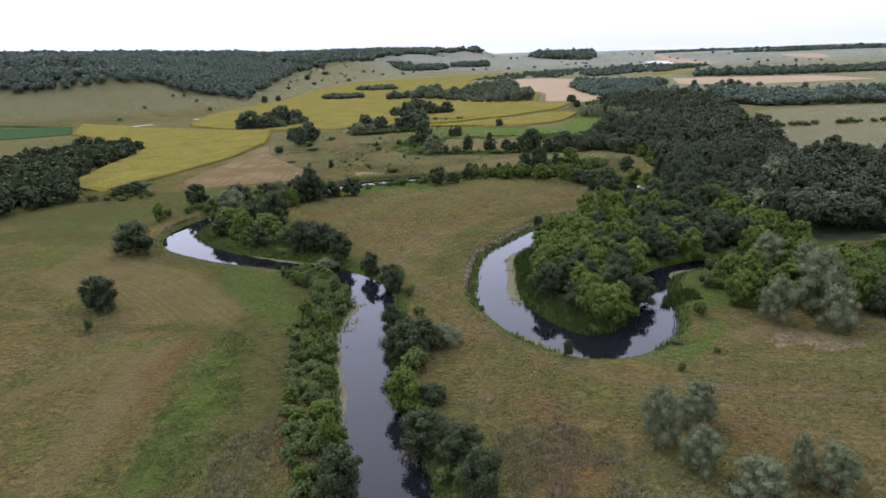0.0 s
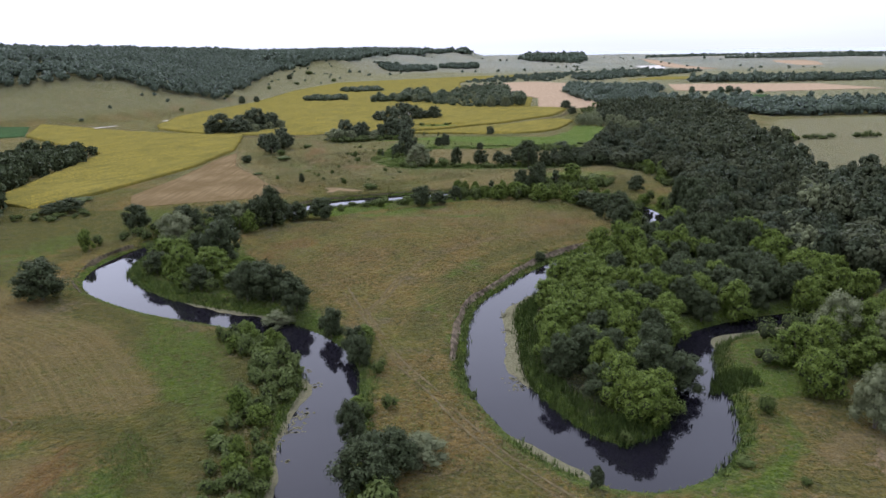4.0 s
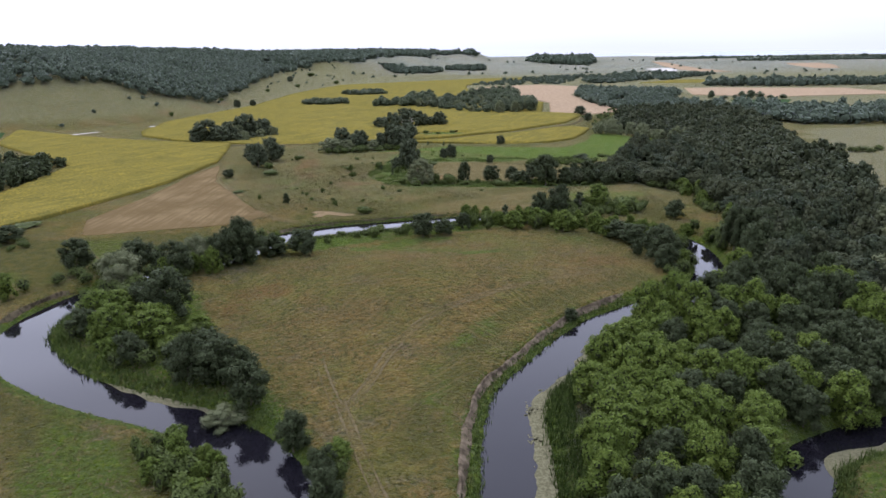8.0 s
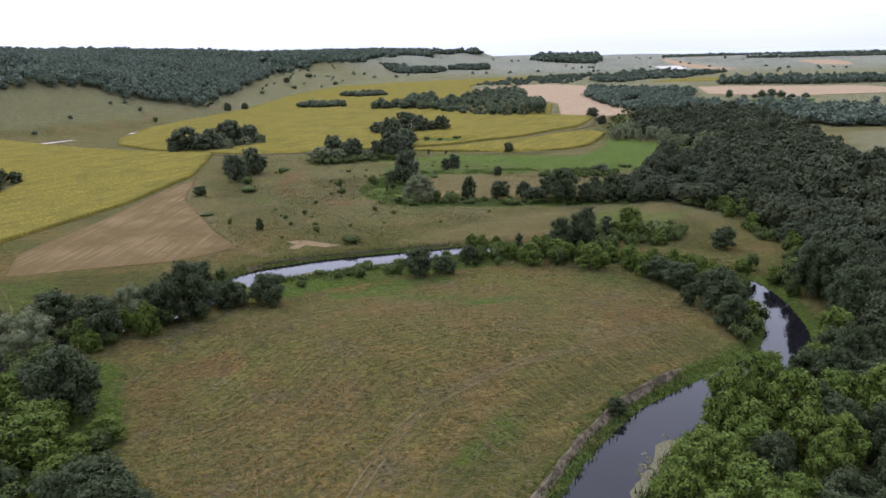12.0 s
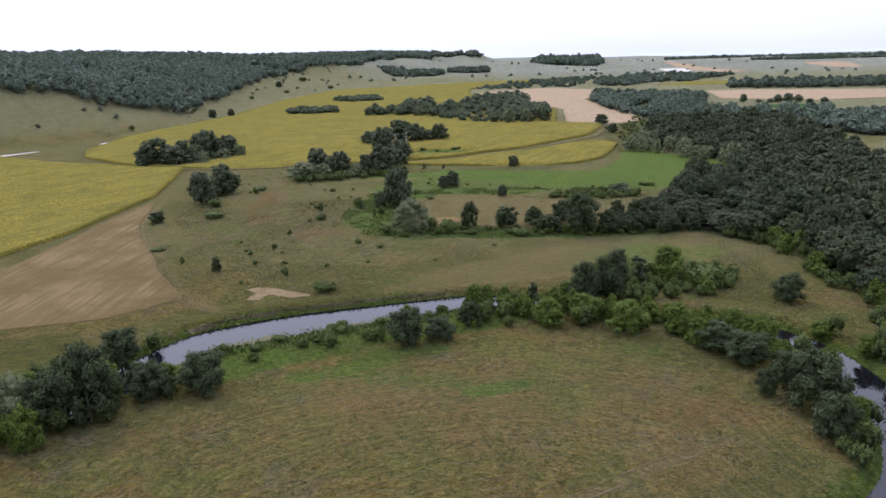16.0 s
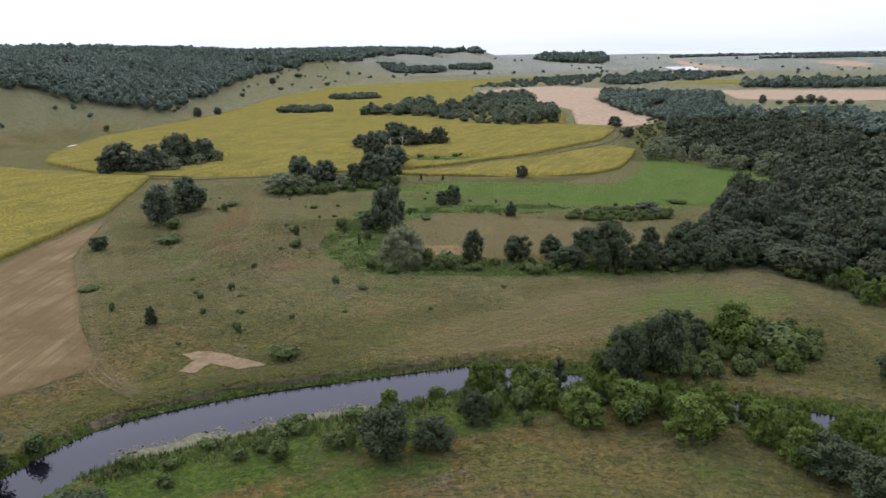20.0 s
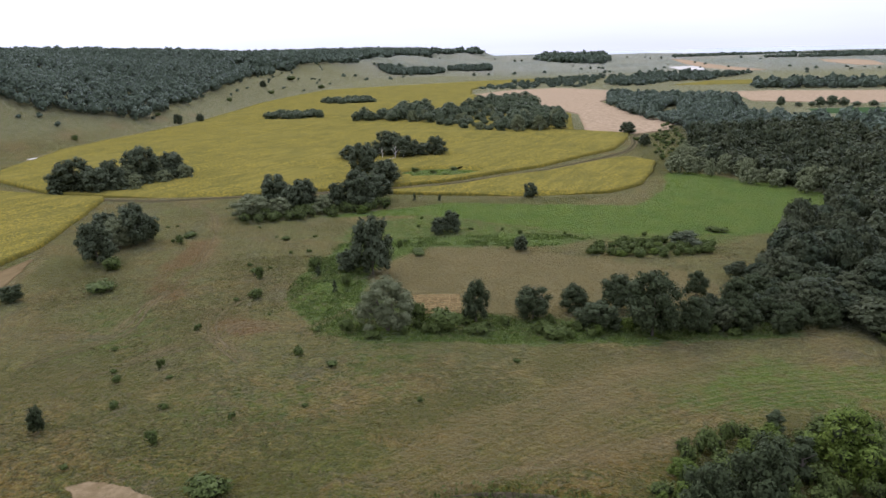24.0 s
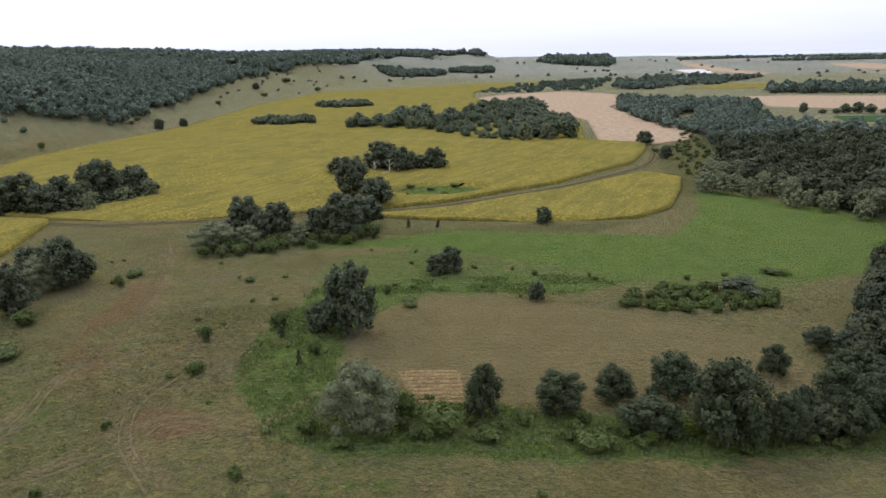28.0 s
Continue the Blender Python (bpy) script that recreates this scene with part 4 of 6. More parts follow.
def earth_bank(pick, side, start, rise, seed, label, soil=CLAY_DARK):
    """A crumbling bank along one side of the river; side 1 is the left of its flow."""
    line = spline([tuple(RIVER[k, :2] + side * np.array([-way[k, 1], way[k, 0]]) * (RIVER[k, 2] / 2 + start)) for k in pick[::3]], 0.5)
    ahead = np.gradient(line, axis=0)
    ahead /= np.linalg.norm(ahead, axis=1)[:, None]
    out = side * np.column_stack([-ahead[:, 1], ahead[:, 0]])
    rim = height(line[:, 0] + out[:, 0] * 1.6, line[:, 1] + out[:, 1] * 1.6)
    foot = height(line[:, 0] - out[:, 0] * 0.7, line[:, 1] - out[:, 1] * 0.7)
    tall = np.clip(0.05 + 1.5 * fbm(line[:, 0], line[:, 1], 14, seed, 4), 0.15, 1.0) * rise
    tall *= smooth(0, 14, np.arange(len(line))) * smooth(0, 14, np.arange(len(line))[::-1])
    verts = []
    for step, (o, lift) in enumerate(((-0.7, 0.0), (-0.35, 0.22), (0.0, 0.5), (0.22, 0.78), (0.4, 1.0), (0.75, 0.9))):
        o = o + 1.0 * (fbm(line[:, 0] + 2 * step, line[:, 1], 4.5, seed + 2, 3) - 0.5)
        verts.append(np.column_stack([line + out * o[:, None], foot - 0.05 + (rim + 0.10 - foot) * lift * tall]))
    v = np.stack(verts, 1).reshape(-1, 3)
    a = (np.arange(len(line) - 1)[:, None] * 6 + np.arange(5)[None, :]).ravel()
    return tagged(new("earth_bank", quads_mesh("earth_bank", v, np.column_stack([a, a + 1, a + 7, a + 6]), soil)), label, "river bank", kind="structure")


at = np.arange(len(RIVER))
earth_bank(at[(RIVER[:, 1] > 168) & (RIVER[:, 1] < 254) & (RIVER[:, 0] > 2) & (RIVER[:, 0] < 60) & (way[:, 1] < 0)], -1, 3.0, 1.0, 121, "crumbling pale clay bank cut by the river", CLAY)
earth_bank(at[(RIVER[:, 1] > 314) & (RIVER[:, 0] > -52) & (RIVER[:, 0] < 30)], 1, 2.2, 0.9, 221, "low brown eroded bank on the north shore")
earth_bank(at[(RIVER[:, 0] > 44) & (RIVER[:, 0] < 82) & (RIVER[:, 1] > 310)], 1, 5.5, 0.8, 421, "low crumbling earth bank above the north bend")
earth_bank(at[(RIVER[:, 1] > 222) & (RIVER[:, 1] < 270) & (RIVER[:, 0] < -80)], 1, 2.4, 1.2, 321, "low dark eroded bank on the west bend")

# ------------------------------------------------------------------ floating weed at the water's edge
def weed(x0, x1, y0, y1, side, wide, seed):
    k = np.nonzero((RIVER[:, 0] > x0) & (RIVER[:, 0] < x1) & (RIVER[:, 1] > y0) & (RIVER[:, 1] < y1))[0]
    k = k[k < k[0] + np.argmax(np.append(np.diff(k), 99) > 1) + 1]
    left = np.column_stack([-way[k, 1], way[k, 0]]) * side
    p = spline([tuple(q) for q in RIVER[k, :2] + left * (RIVER[k, 2] / 2 + 0.9)[:, None]], 0.45)
    w_ = np.gradient(p, axis=0)
    w_ /= np.linalg.norm(w_, axis=1)[:, None]
    inner = np.column_stack([w_[:, 1], -w_[:, 0]]) * side
    reach = wide * np.clip(1.9 * fbm(p[:, 0], p[:, 1], 9, seed, 4) - 0.35, 0.0, 1.3) + 0.5
    reach *= smooth(0, 10, np.arange(len(p))) * smooth(0, 10, np.arange(len(p))[::-1])
    v = np.concatenate([np.column_stack([p, np.full(len(p), WATER_Z + 0.015)]), np.column_stack([p + inner * reach[:, None], np.full(len(p), WATER_Z + 0.015)])])
    a = np.arange(len(p) - 1)
    return tagged(new("floating_weed", quads_mesh("floating_weed", v, np.column_stack([a, a + 1, a + 1 + len(p), a + len(p)]), ALGAE)),
                  "pale mat of floating weed along the shore", "water weed", kind="structure")


weed(10, 46, 158, 238, 1, 3.3, 131)
weed(-24, -12, 96, 172, 1, 1.9, 133)
weed(-66, -30, 192, 212, -1, 1.8, 135)
weed(56, 90, 178, 196, -1, 3.0, 137)
weed(-50, -4, 312, 342, -1, 4.2, 139)
weed(16, 52, 136, 150, -1, 1.6, 141)
rng = np.random.default_rng(143)
pads = []
for k in rng.integers(0, len(RIVER), 11000):
    x, y, w = RIVER[k]
    if (-46 < x < -2 and y > 312) or (8 < x < 40 and 160 < y < 236) or (-30 < x < -10 and 90 < y < 180):
        d = rng.uniform(0.22, 0.5) * w * (-1 if y > 312 else 1)
        px, py = x - way[k, 1] * d + rng.normal(0, 0.5), y + way[k, 0] * d + rng.normal(0, 0.5)
        if fbm(px, py, 5, 145) > (0.50 if y > 312 else 0.58):
            pads.append((px, py, rng.uniform(0.14, 0.34)))
pads = np.array(pads)
ring = np.arange(6) * math.pi / 3
v = np.stack([pads[:, 0, None] + pads[:, 2, None] * np.cos(ring), pads[:, 1, None] + pads[:, 2, None] * np.sin(ring), np.full((len(pads), 6), WATER_Z + 0.025)], -1).reshape(-1, 3)
tagged(new("lily_pads", quads_mesh("lily_pads", v, np.arange(len(v)).reshape(-1, 6), ALGAE)), "scattered lily pads on the still river", "water lilies", kind="stuff")

# ------------------------------------------------------------------ bare sand above the north shore
sx, sy = np.meshgrid(np.arange(-48, -25, 0.25), np.arange(343, 357, 0.25))
v = np.column_stack([sx.ravel(), sy.ravel(), height(sx.ravel(), sy.ravel()) + 0.06])
n = sx.shape[1]
a = (np.arange(sx.shape[0] - 1)[:, None] * n + np.arange(n - 1)[None, :]).ravel()
q = np.column_stack([a, a + 1, a + n + 1, a + n])
c = v[q].mean(1)
c = c[:, :2] + 1.6 * np.column_stack([fbm(c[:, 0], c[:, 1], 3, 147) - 0.5, fbm(c[:, 0], c[:, 1], 3, 148) - 0.5])
tagged(new("sand_patch", quads_mesh("sand_patch", v, q[inside(c[:, 0], c[:, 1], SAND)], SANDY)), "bare tan sand patch in the river meadow", "sand", kind="structure")

# ------------------------------------------------------------------ hay left in rows
for k in range(9):
    y = 419.8 + k * 1.5
    row = spline([(4.6 - 0.4 * k, y), (8, y + 0.2), (13.4, y + 0.1)], 0.5)
    row[:, 1] += 0.3 * (fbm(row[:, 0], row[:, 1], 2, 151 + k) - 0.5)
    n = len(row)
    hs = 0.14 + 0.22 * fbm(row[:, 0], row[:, 1], 0.9, 161 + k)
    g0 = height(row[:, 0], row[:, 1])
    prof = ((-0.55, -0.05), (-0.28, 0.8), (0.05, 1.0), (0.32, 0.7), (0.6, -0.05))
    v = np.stack([np.column_stack([row[:, 0], row[:, 1] + o, g0 + hs * u]) for o, u in prof], 1).reshape(-1, 3)
    a = (np.arange(n - 1)[:, None] * 5 + np.arange(4)[None, :]).ravel()
    tagged(new("hay_windrow", quads_mesh("hay_windrow", v, np.column_stack([a, a + 5, a + 6, a + 1]), HAY)), "long low row of cut straw-coloured hay", "hay row", "rows of cut hay")

# the last ridge on the skyline, a plain backdrop with haze painted into its colour
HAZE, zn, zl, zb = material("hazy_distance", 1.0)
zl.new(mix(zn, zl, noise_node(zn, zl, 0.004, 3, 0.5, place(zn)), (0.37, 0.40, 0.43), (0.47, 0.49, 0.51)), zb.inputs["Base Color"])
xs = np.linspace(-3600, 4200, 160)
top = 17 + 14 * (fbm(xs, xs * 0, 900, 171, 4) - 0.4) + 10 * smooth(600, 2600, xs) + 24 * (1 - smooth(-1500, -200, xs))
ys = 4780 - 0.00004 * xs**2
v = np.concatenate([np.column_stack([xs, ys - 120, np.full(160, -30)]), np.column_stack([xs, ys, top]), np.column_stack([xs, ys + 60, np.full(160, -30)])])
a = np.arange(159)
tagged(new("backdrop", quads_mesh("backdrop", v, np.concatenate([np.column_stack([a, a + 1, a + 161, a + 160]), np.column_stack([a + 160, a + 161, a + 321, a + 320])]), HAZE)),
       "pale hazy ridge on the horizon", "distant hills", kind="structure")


# ------------------------------------------------------------------ trees
def lobes_for(kind, rng, h, w):
    """Rounded masses that make up a crown: centre and radii."""
    r, out = w / 2, []
    if kind == "b":
        for k in range(6):
            a, d = rng.uniform(0, 6.28), r * rng.uniform(0.15, 0.6)
            s = r * rng.uniform(0.42, 0.62)
            out.append((d * np.cos(a), d * np.sin(a), h * rng.uniform(0.3, 0.55), s, s, h * rng.uniform(0.32, 0.46)))
        return out
    base = {"d": 0.14, "e": 0.12, "w": 0.10, "l": 0.10, "s": 0.08}.get(kind, 0.2)
    if kind in "ohg":                       # a broad dome, knobbed all over
        out.append((0, 0, 0.46 * h, 0.84 * r, 0.84 * r, 0.44 * h))
        for k in range(9 if kind == "h" else 20):
            a, u = k * 2.4 + rng.uniform(-0.4, 0.4), rng.uniform(-0.7, 1.0) if k else 1.0
            reach, s = np.sqrt(max(0.0, 1 - u * u)), r * rng.uniform(0.16, 0.30)
            out.append((0.74 * r * reach * np.cos(a), 0.74 * r * reach * np.sin(a), h * (0.46 + 0.40 * u), s, s, s * rng.uniform(0.75, 1.0)))
        return out
    count = {"d": 34, "e": 34, "w": 30, "l": 34, "s": 10}[kind]
    for k in range(count):
        u = (k + rng.uniform(0.2, 0.8)) / count
        z = base + (0.93 - base) * u
        if kind == "s":
            reach = 1.0 - 0.8 * u
        elif kind in "wl":
            reach = np.sin(np.pi * min(1, 0.30 + 0.68 * u)) ** 0.6
        else:
            reach = np.sin(np.pi * min(1, 0.24 + 0.66 * u)) ** 0.7
        a = k * 2.4 + rng.uniform(-0.5, 0.5)
        d = r * reach * rng.uniform(0.25, 0.86)
        s = r * rng.uniform(*((0.30, 0.46) if kind == "s" else (0.20, 0.38))) * (0.55 + 0.45 * reach)
        out.append((d * np.cos(a), d * np.sin(a), h * z, s, s, s * rng.uniform(0.8, 1.1) * min(1.3, h / w)))
    return out


BALL = bmesh.new()
bmesh.ops.create_icosphere(BALL, subdivisions=1, radius=1)
BALL_V = np.array([v.co[:] for v in BALL.verts])
BALL_F = np.array([[v.index for v in f.verts] for f in BALL.faces])
BALL.free()


def crown_arrays(kind, seed, h, w, sprays, size, core=True):
    """Corners and faces of one crown: pointed leaf sprays standing off rounded, broken masses."""
    rng = np.random.default_rng(seed)
    lobes = lobes_for(kind, rng, h, w)
    weight = np.array([a[3] * a[4] for a in lobes])
    verts, faces, soft, count = [], [], [], 0
    for lobe, n in zip(lobes, np.maximum(6, sprays * weight / weight.sum()).astype(int)):
        c, rad = np.array(lobe[:3]), np.array(lobe[3:])
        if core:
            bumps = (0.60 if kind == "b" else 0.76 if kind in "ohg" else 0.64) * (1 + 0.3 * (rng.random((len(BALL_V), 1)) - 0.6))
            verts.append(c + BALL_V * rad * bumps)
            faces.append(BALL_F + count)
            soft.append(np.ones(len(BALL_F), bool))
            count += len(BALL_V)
        dirs = rng.normal(size=(n, 3))
        dirs[:, 2] += 0.35
        dirs /= np.linalg.norm(dirs, axis=1)[:, None]
        clump = 0.86 + 0.20 * np.sin(dirs @ rng.normal(size=3) * 5) * np.sin(dirs @ rng.normal(size=3) * 6)
        if kind == "h":
            clump = 0.5 * clump + 0.47
        p = c + dirs * rad * (clump + rng.uniform(-0.10, 0.16, n) * {"h": 0.4, "o": 1.0, "g": 1.0, "w": 1.3}.get(kind, 1.7))[:, None]
        p[:, 2] = np.maximum(p[:, 2], 0.12)
        normal = dirs + rng.normal(scale=0.24 if kind in "ohg" else 0.28, size=(n, 3))
        normal /= np.linalg.norm(normal, axis=1)[:, None]
        along = np.cross(normal, rng.normal(size=(n, 3)))
        along[:, 2] -= 0.5 if kind == "w" else 0.0
        along /= np.linalg.norm(along, axis=1)[:, None]
        across = np.cross(normal, along)
        s = size * rng.uniform(0.6, 1.35, n)[:, None]
        slim = {"w": 0.36, "o": 0.62, "h": 0.62, "g": 0.62}.get(kind, 0.5)
        tri = np.stack([p - along * s * 0.5 - across * s * slim, p - along * s * 0.35 + across * s * slim, p + along * s * 0.8 - normal * s * 0.1], 1)
        verts.append(tri.reshape(-1, 3))
        faces.append(np.arange(n * 3).reshape(n, 3) + count)
        soft.append(np.zeros(n, bool))
        count += n * 3
    return np.vstack(verts), np.vstack(faces), np.concatenate(soft)


def crown_mesh(name, arrays, material_):
    v, f, soft = arrays
    me = quads_mesh(name, v, f, material_)
    me.polygons.foreach_set("use_smooth", soft)
    if material_ is not LEAF["w"]:          # the core is dark in place of inner shade, except in willows
        me.materials.append(CROWN_SHADE)
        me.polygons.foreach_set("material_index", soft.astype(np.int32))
    return me


def trunk_mesh(kind, seed, h, w):
    """A tapered trunk with limbs that fork into the crown."""
    rng = random.Random(seed)
    bm = bmesh.new()

    def limb(p, q, r0, r1, sides=5):
        p, q = Vector(p), Vector(q)
        turn = (q - p).to_track_quat("Z", "Y").to_matrix()
        rings = []
        for c, r in ((p, r0), (p.lerp(q, 0.5) + Vector((rng.uniform(-.06, .06) * h * 0.3, rng.uniform(-.06, .06) * h * 0.3, 0)), (r0 + r1) / 2), (q, r1)):
            rings.append([bm.verts.new(c + turn @ Vector((r * math.cos(6.283 * k / sides), r * math.sin(6.283 * k / sides), 0))) for k in range(sides)])
        for a, b in zip(rings, rings[1:]):
            for k in range(sides):
                bm.faces.new((a[k], a[(k + 1) % sides], b[(k + 1) % sides], b[k]))

    girth = 0.022 * h + 0.03
    stems = {"b": 3, "w": 3}.get(kind, 1)
    for s in range(stems):
        a = 6.283 * s / stems
        lean = 0.16 * w if stems > 1 else 0.02 * w
        top = (lean * math.cos(a), lean * math.sin(a), 0.62 * h)
        limb((0.1 * stems * 0.2 * math.cos(a), 0.1 * stems * 0.2 * math.sin(a), -0.3), top, girth / stems**0.4, girth * 0.35)
        for k in range(4 if stems == 1 else 0 if kind == "b" else 2):
            b = a + 2.4 * k + rng.uniform(-0.4, 0.4)
            z = h * (0.28 + 0.1 * k)
            start = (top[0] * z / top[2], top[1] * z / top[2], z)
            limb(start, (start[0] + 0.3 * w * math.cos(b), start[1] + 0.3 * w * math.sin(b), z + 0.22 * h), girth * 0.4, girth * 0.12, 5)
    me = bpy.data.meshes.new("trunk")
    bm.to_mesh(me)
    bm.free()
    me.materials.append(BARK)
    return me


STYLE = {  # kind: name, category, label, height and width of the model, sprays, spray size, models
    "d": ("alder_tree", "tree", "dark green leafy alder tree with a rounded crown", 10, 9, 5200, 0.34, 4),
    "w": ("willow_tree", "tree", "silvery grey-green willow with a billowing crown", 10, 10, 6500, 0.31, 3),
    "l": ("maple_tree", "tree", "fresh yellow-green broadleaf tree by the water", 9, 9, 5600, 0.33, 4),
    "b": ("shrub", "shrub", "low green bush standing in the grass", 3, 4.2, 640, 0.36, 3),
    "s": ("poplar_sapling", "tree", "slender dark young poplar tree", 8, 4.4, 1300, 0.4, 2),
    "e": ("alder_tree", "tree", "dark grey-green leafy tree with a rounded crown", 10, 9, 3000, 0.5, 4),
    "g": ("grove_tree", "tree", "leafy grey-green tree of the field grove", 12, 10, 1100, 0.8, 4),
    "o": ("oak_tree", "tree", "dark olive-green oak at the edge of the wood", 12, 10, 2200, 0.52, 4),
}
MODEL = {}
for kind, (name, category, label, h, w, sprays, size, models) in STYLE.items():
    for k in range(models):
        MODEL[kind, k] = (crown_mesh("crown", crown_arrays(kind, 100 * ord(kind) + k, h, w, sprays, size), LEAF[kind]), trunk_mesh(kind, 7 * ord(kind) + k, h, w))
PICK = random.Random(5)


def tree(kind, x, y, h, w, label="", group=""):
    """One tree or shrub of the given height and crown width, rooted in the ground."""
    name, category, usual, h0, w0, _, _, models = STYLE[kind]
    crown, trunk = MODEL[kind, PICK.randrange(models)]
    z = float(height(np.array([x]), np.array([y]))[0])
    root = tagged(new(name), label or usual, category, group)
    root.matrix_basis = Matrix.LocRotScale((x, y, max(z, WATER_Z - 0.2)), Euler((0, 0, PICK.uniform(0, 6.28))), (w / w0, w / w0, h / h0))
    under(new("trunk", trunk), root)
    under(new("crown", crown), root)
    return root


def plant(rows, group, **labels):
    for x, y, h, w, kind in rows:
        # farther alders take the leaf copy that has haze painted in
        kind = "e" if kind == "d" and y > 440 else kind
        tree(kind, x, y, h * 1.03, w * 1.08, labels.get(kind, ""), group)


plant([(-96.5, 213.0, 10.2, 13.2, 'd'), (-85.7, 163.5, 8.4, 8.0, 'd'), (-81.3, 149.5, 3.4, 1.8, 'b'), (-13.1, 172.8, 6.5, 5.1, 'd'), (-11.6, 144.2, 7.5, 5.0, 'd'), (-8.0,
       130.5, 7.7, 9.0, 'd'), (-0.5, 136.7, 4.3, 8.2, 'w'), (-4.6, 134.1, 6.7, 8.1, 'd'), (-6.1, 124.8, 5.2, 6.5, 'b'), (-11.8, 154.1, 3.2, 4.0, 'l'), (-7.4, 111.9, 7.8,
       7.4, 'l'), (-2.7, 111.0, 3.7, 5.4, 'd'), (-3.8, 96.7, 7.2, 7.8, 'd'), (2.0, 91.6, 6.6, 6.6, 'd'), (4.5, 83.6, 7.3, 6.9, 'd'), (-15.2, 84.6, 8.2, 7.4, 'd'), (-18.6,
       97.4, 6.4, 4.0, 'l'), (32.5, 95.9, 9.8, 6.5, 'w'), (40.6, 101.4, 7.7, 7.2, 'w')], "trees on the river bank")
plant([(36.3, 88.3, 7.1, 6.4, 'w'), (48.7, 84.9, 7.6, 4.3, 'w'), (52.8, 82.9, 7.0, 6.5, 'w'), (42.4, 82.6, 5.6, 8.3, 'w')], "trees on the river bank")
plant([(24.4, 129.4, 3.4, 2.3, 'd'), (44.3, 121.0, 1.8, 1.7, 'b'), (8.9, 158.2, 1.7, 1.6, 'b'), (48.1, 134.0, 1.5, 3.3, 'b'), (-31.7, 151.5, 5.5, 3.6, 'l'), (57.9, 148.4,
       3.8, 3.3, 'b'), (54.1, 128.4, 1.4, 1.6, 'b'), (32.3, 142.4, 2.4, 2.4, 'b')], "bushes by the bend")
plant([(84.2, 148.2, 14.9, 13.9, 'w'), (83.0, 137.7, 9.4, 8.9, 'w'), (72.8, 143.1, 10.4, 8.0, 'w'), (85.1, 175.8, 10.8, 11.1, 'w'), (100.2, 158.2, 7.4, 6.1, 'd'), (69.2,
       153.7, 8.4, 7.9, 'l'), (72.0, 167.5, 8.3, 8.5, 'l'), (91.9, 170.1, 9.9, 8.6, 'w'), (97.5, 145.9, 7.4, 7.5, 'd')], "willows by the bend")
plant([(-81.7, 267.7, 11.0, 12.8, 'w'), (-59.4, 240.9, 12.5, 11.9, 'd'), (-65.9, 227.4, 9.4, 9.5, 'l'), (-58.1, 228.8, 7.5, 10.2, 'l'), (-75.4, 240.3, 8.2, 9.6, 'l'),
       (-58.6, 218.5, 6.7, 6.7, 'd'), (-46.6, 214.6, 6.9, 8.2, 'd'), (-37.8, 208.9, 9.3, 9.9, 'd'), (-30.5, 200.8, 8.4, 7.9, 'd'), (-20.6, 187.5, 7.2, 5.7, 'd'), (-14.6,
       178.2, 6.2, 5.1, 'd'), (-34.2, 196.7, 3.4, 7.7, 'w'), (-75.3, 233.3, 6.0, 7.4, 'd'), (-66.8, 246.7, 7.9, 8.0, 'd')], "trees round the west bend")
plant([(-82.9, 282.1, 9.8, 12.1, 'd'), (-66.5, 283.6, 10.8, 10.2, 'w'), (-54.0, 285.3, 13.7, 9.9, 'd'), (-59.5, 283.2, 9.5, 8.2, 'd'), (-46.5, 293.9, 6.6, 7.5, 'd'),
       (-37.9, 295.8, 7.7, 9.9, 'd'), (-69.0, 273.2, 10.1, 10.3, 'd'), (-72.0, 242.8, 7.2, 9.4, 'l'), (-60.3, 232.0, 7.7, 8.7, 'l'), (-41.7, 215.0, 8.3, 9.2, 'd'),
       (-44.2, 209.2, 9.9, 7.1, 'd'), (-34.5, 209.0, 7.2, 7.1, 'd'), (-99.6, 281.2, 9.3, 9.4, 'd')], "trees along the west bank")
plant([(-45.4, 297.2, 5.3, 4.8, 'l'), (-50.1, 297.0, 5.5, 5.7, 'd'), (-57.7, 289.3, 10.7, 11.5, 'd'), (-60.1, 311.1, 7.8, 9.0, 'd'), (-1.5, 315.7, 8.0, 9.0, 'd'), (5.6,
       318.2, 5.0, 6.9, 'd'), (12.4, 324.8, 5.8, 5.2, 'd'), (28.3, 337.9, 7.5, 4.2, 's'), (41.6, 342.2, 10.4, 7.8, 'd'), (48.9, 343.0, 11.7, 9.2, 'd'), (57.9, 351.2, 7.6,
       5.5, 's'), (65.4, 353.8, 9.5, 10.5, 'l'), (29.8, 324.3, 6.3, 7.0, 'l'), (37.8, 325.4, 6.9, 7.8, 'l'), (46.1, 319.0, 7.3, 8.4, 'l'), (52.6, 327.2, 4.6, 6.0, 'l'),
       (56.7, 318.3, 6.8, 5.6, 'l'), (58.8, 311.8, 5.9, 5.9, 'l'), (61.5, 309.1, 5.8, 8.4, 'd')], "trees on the north bank")
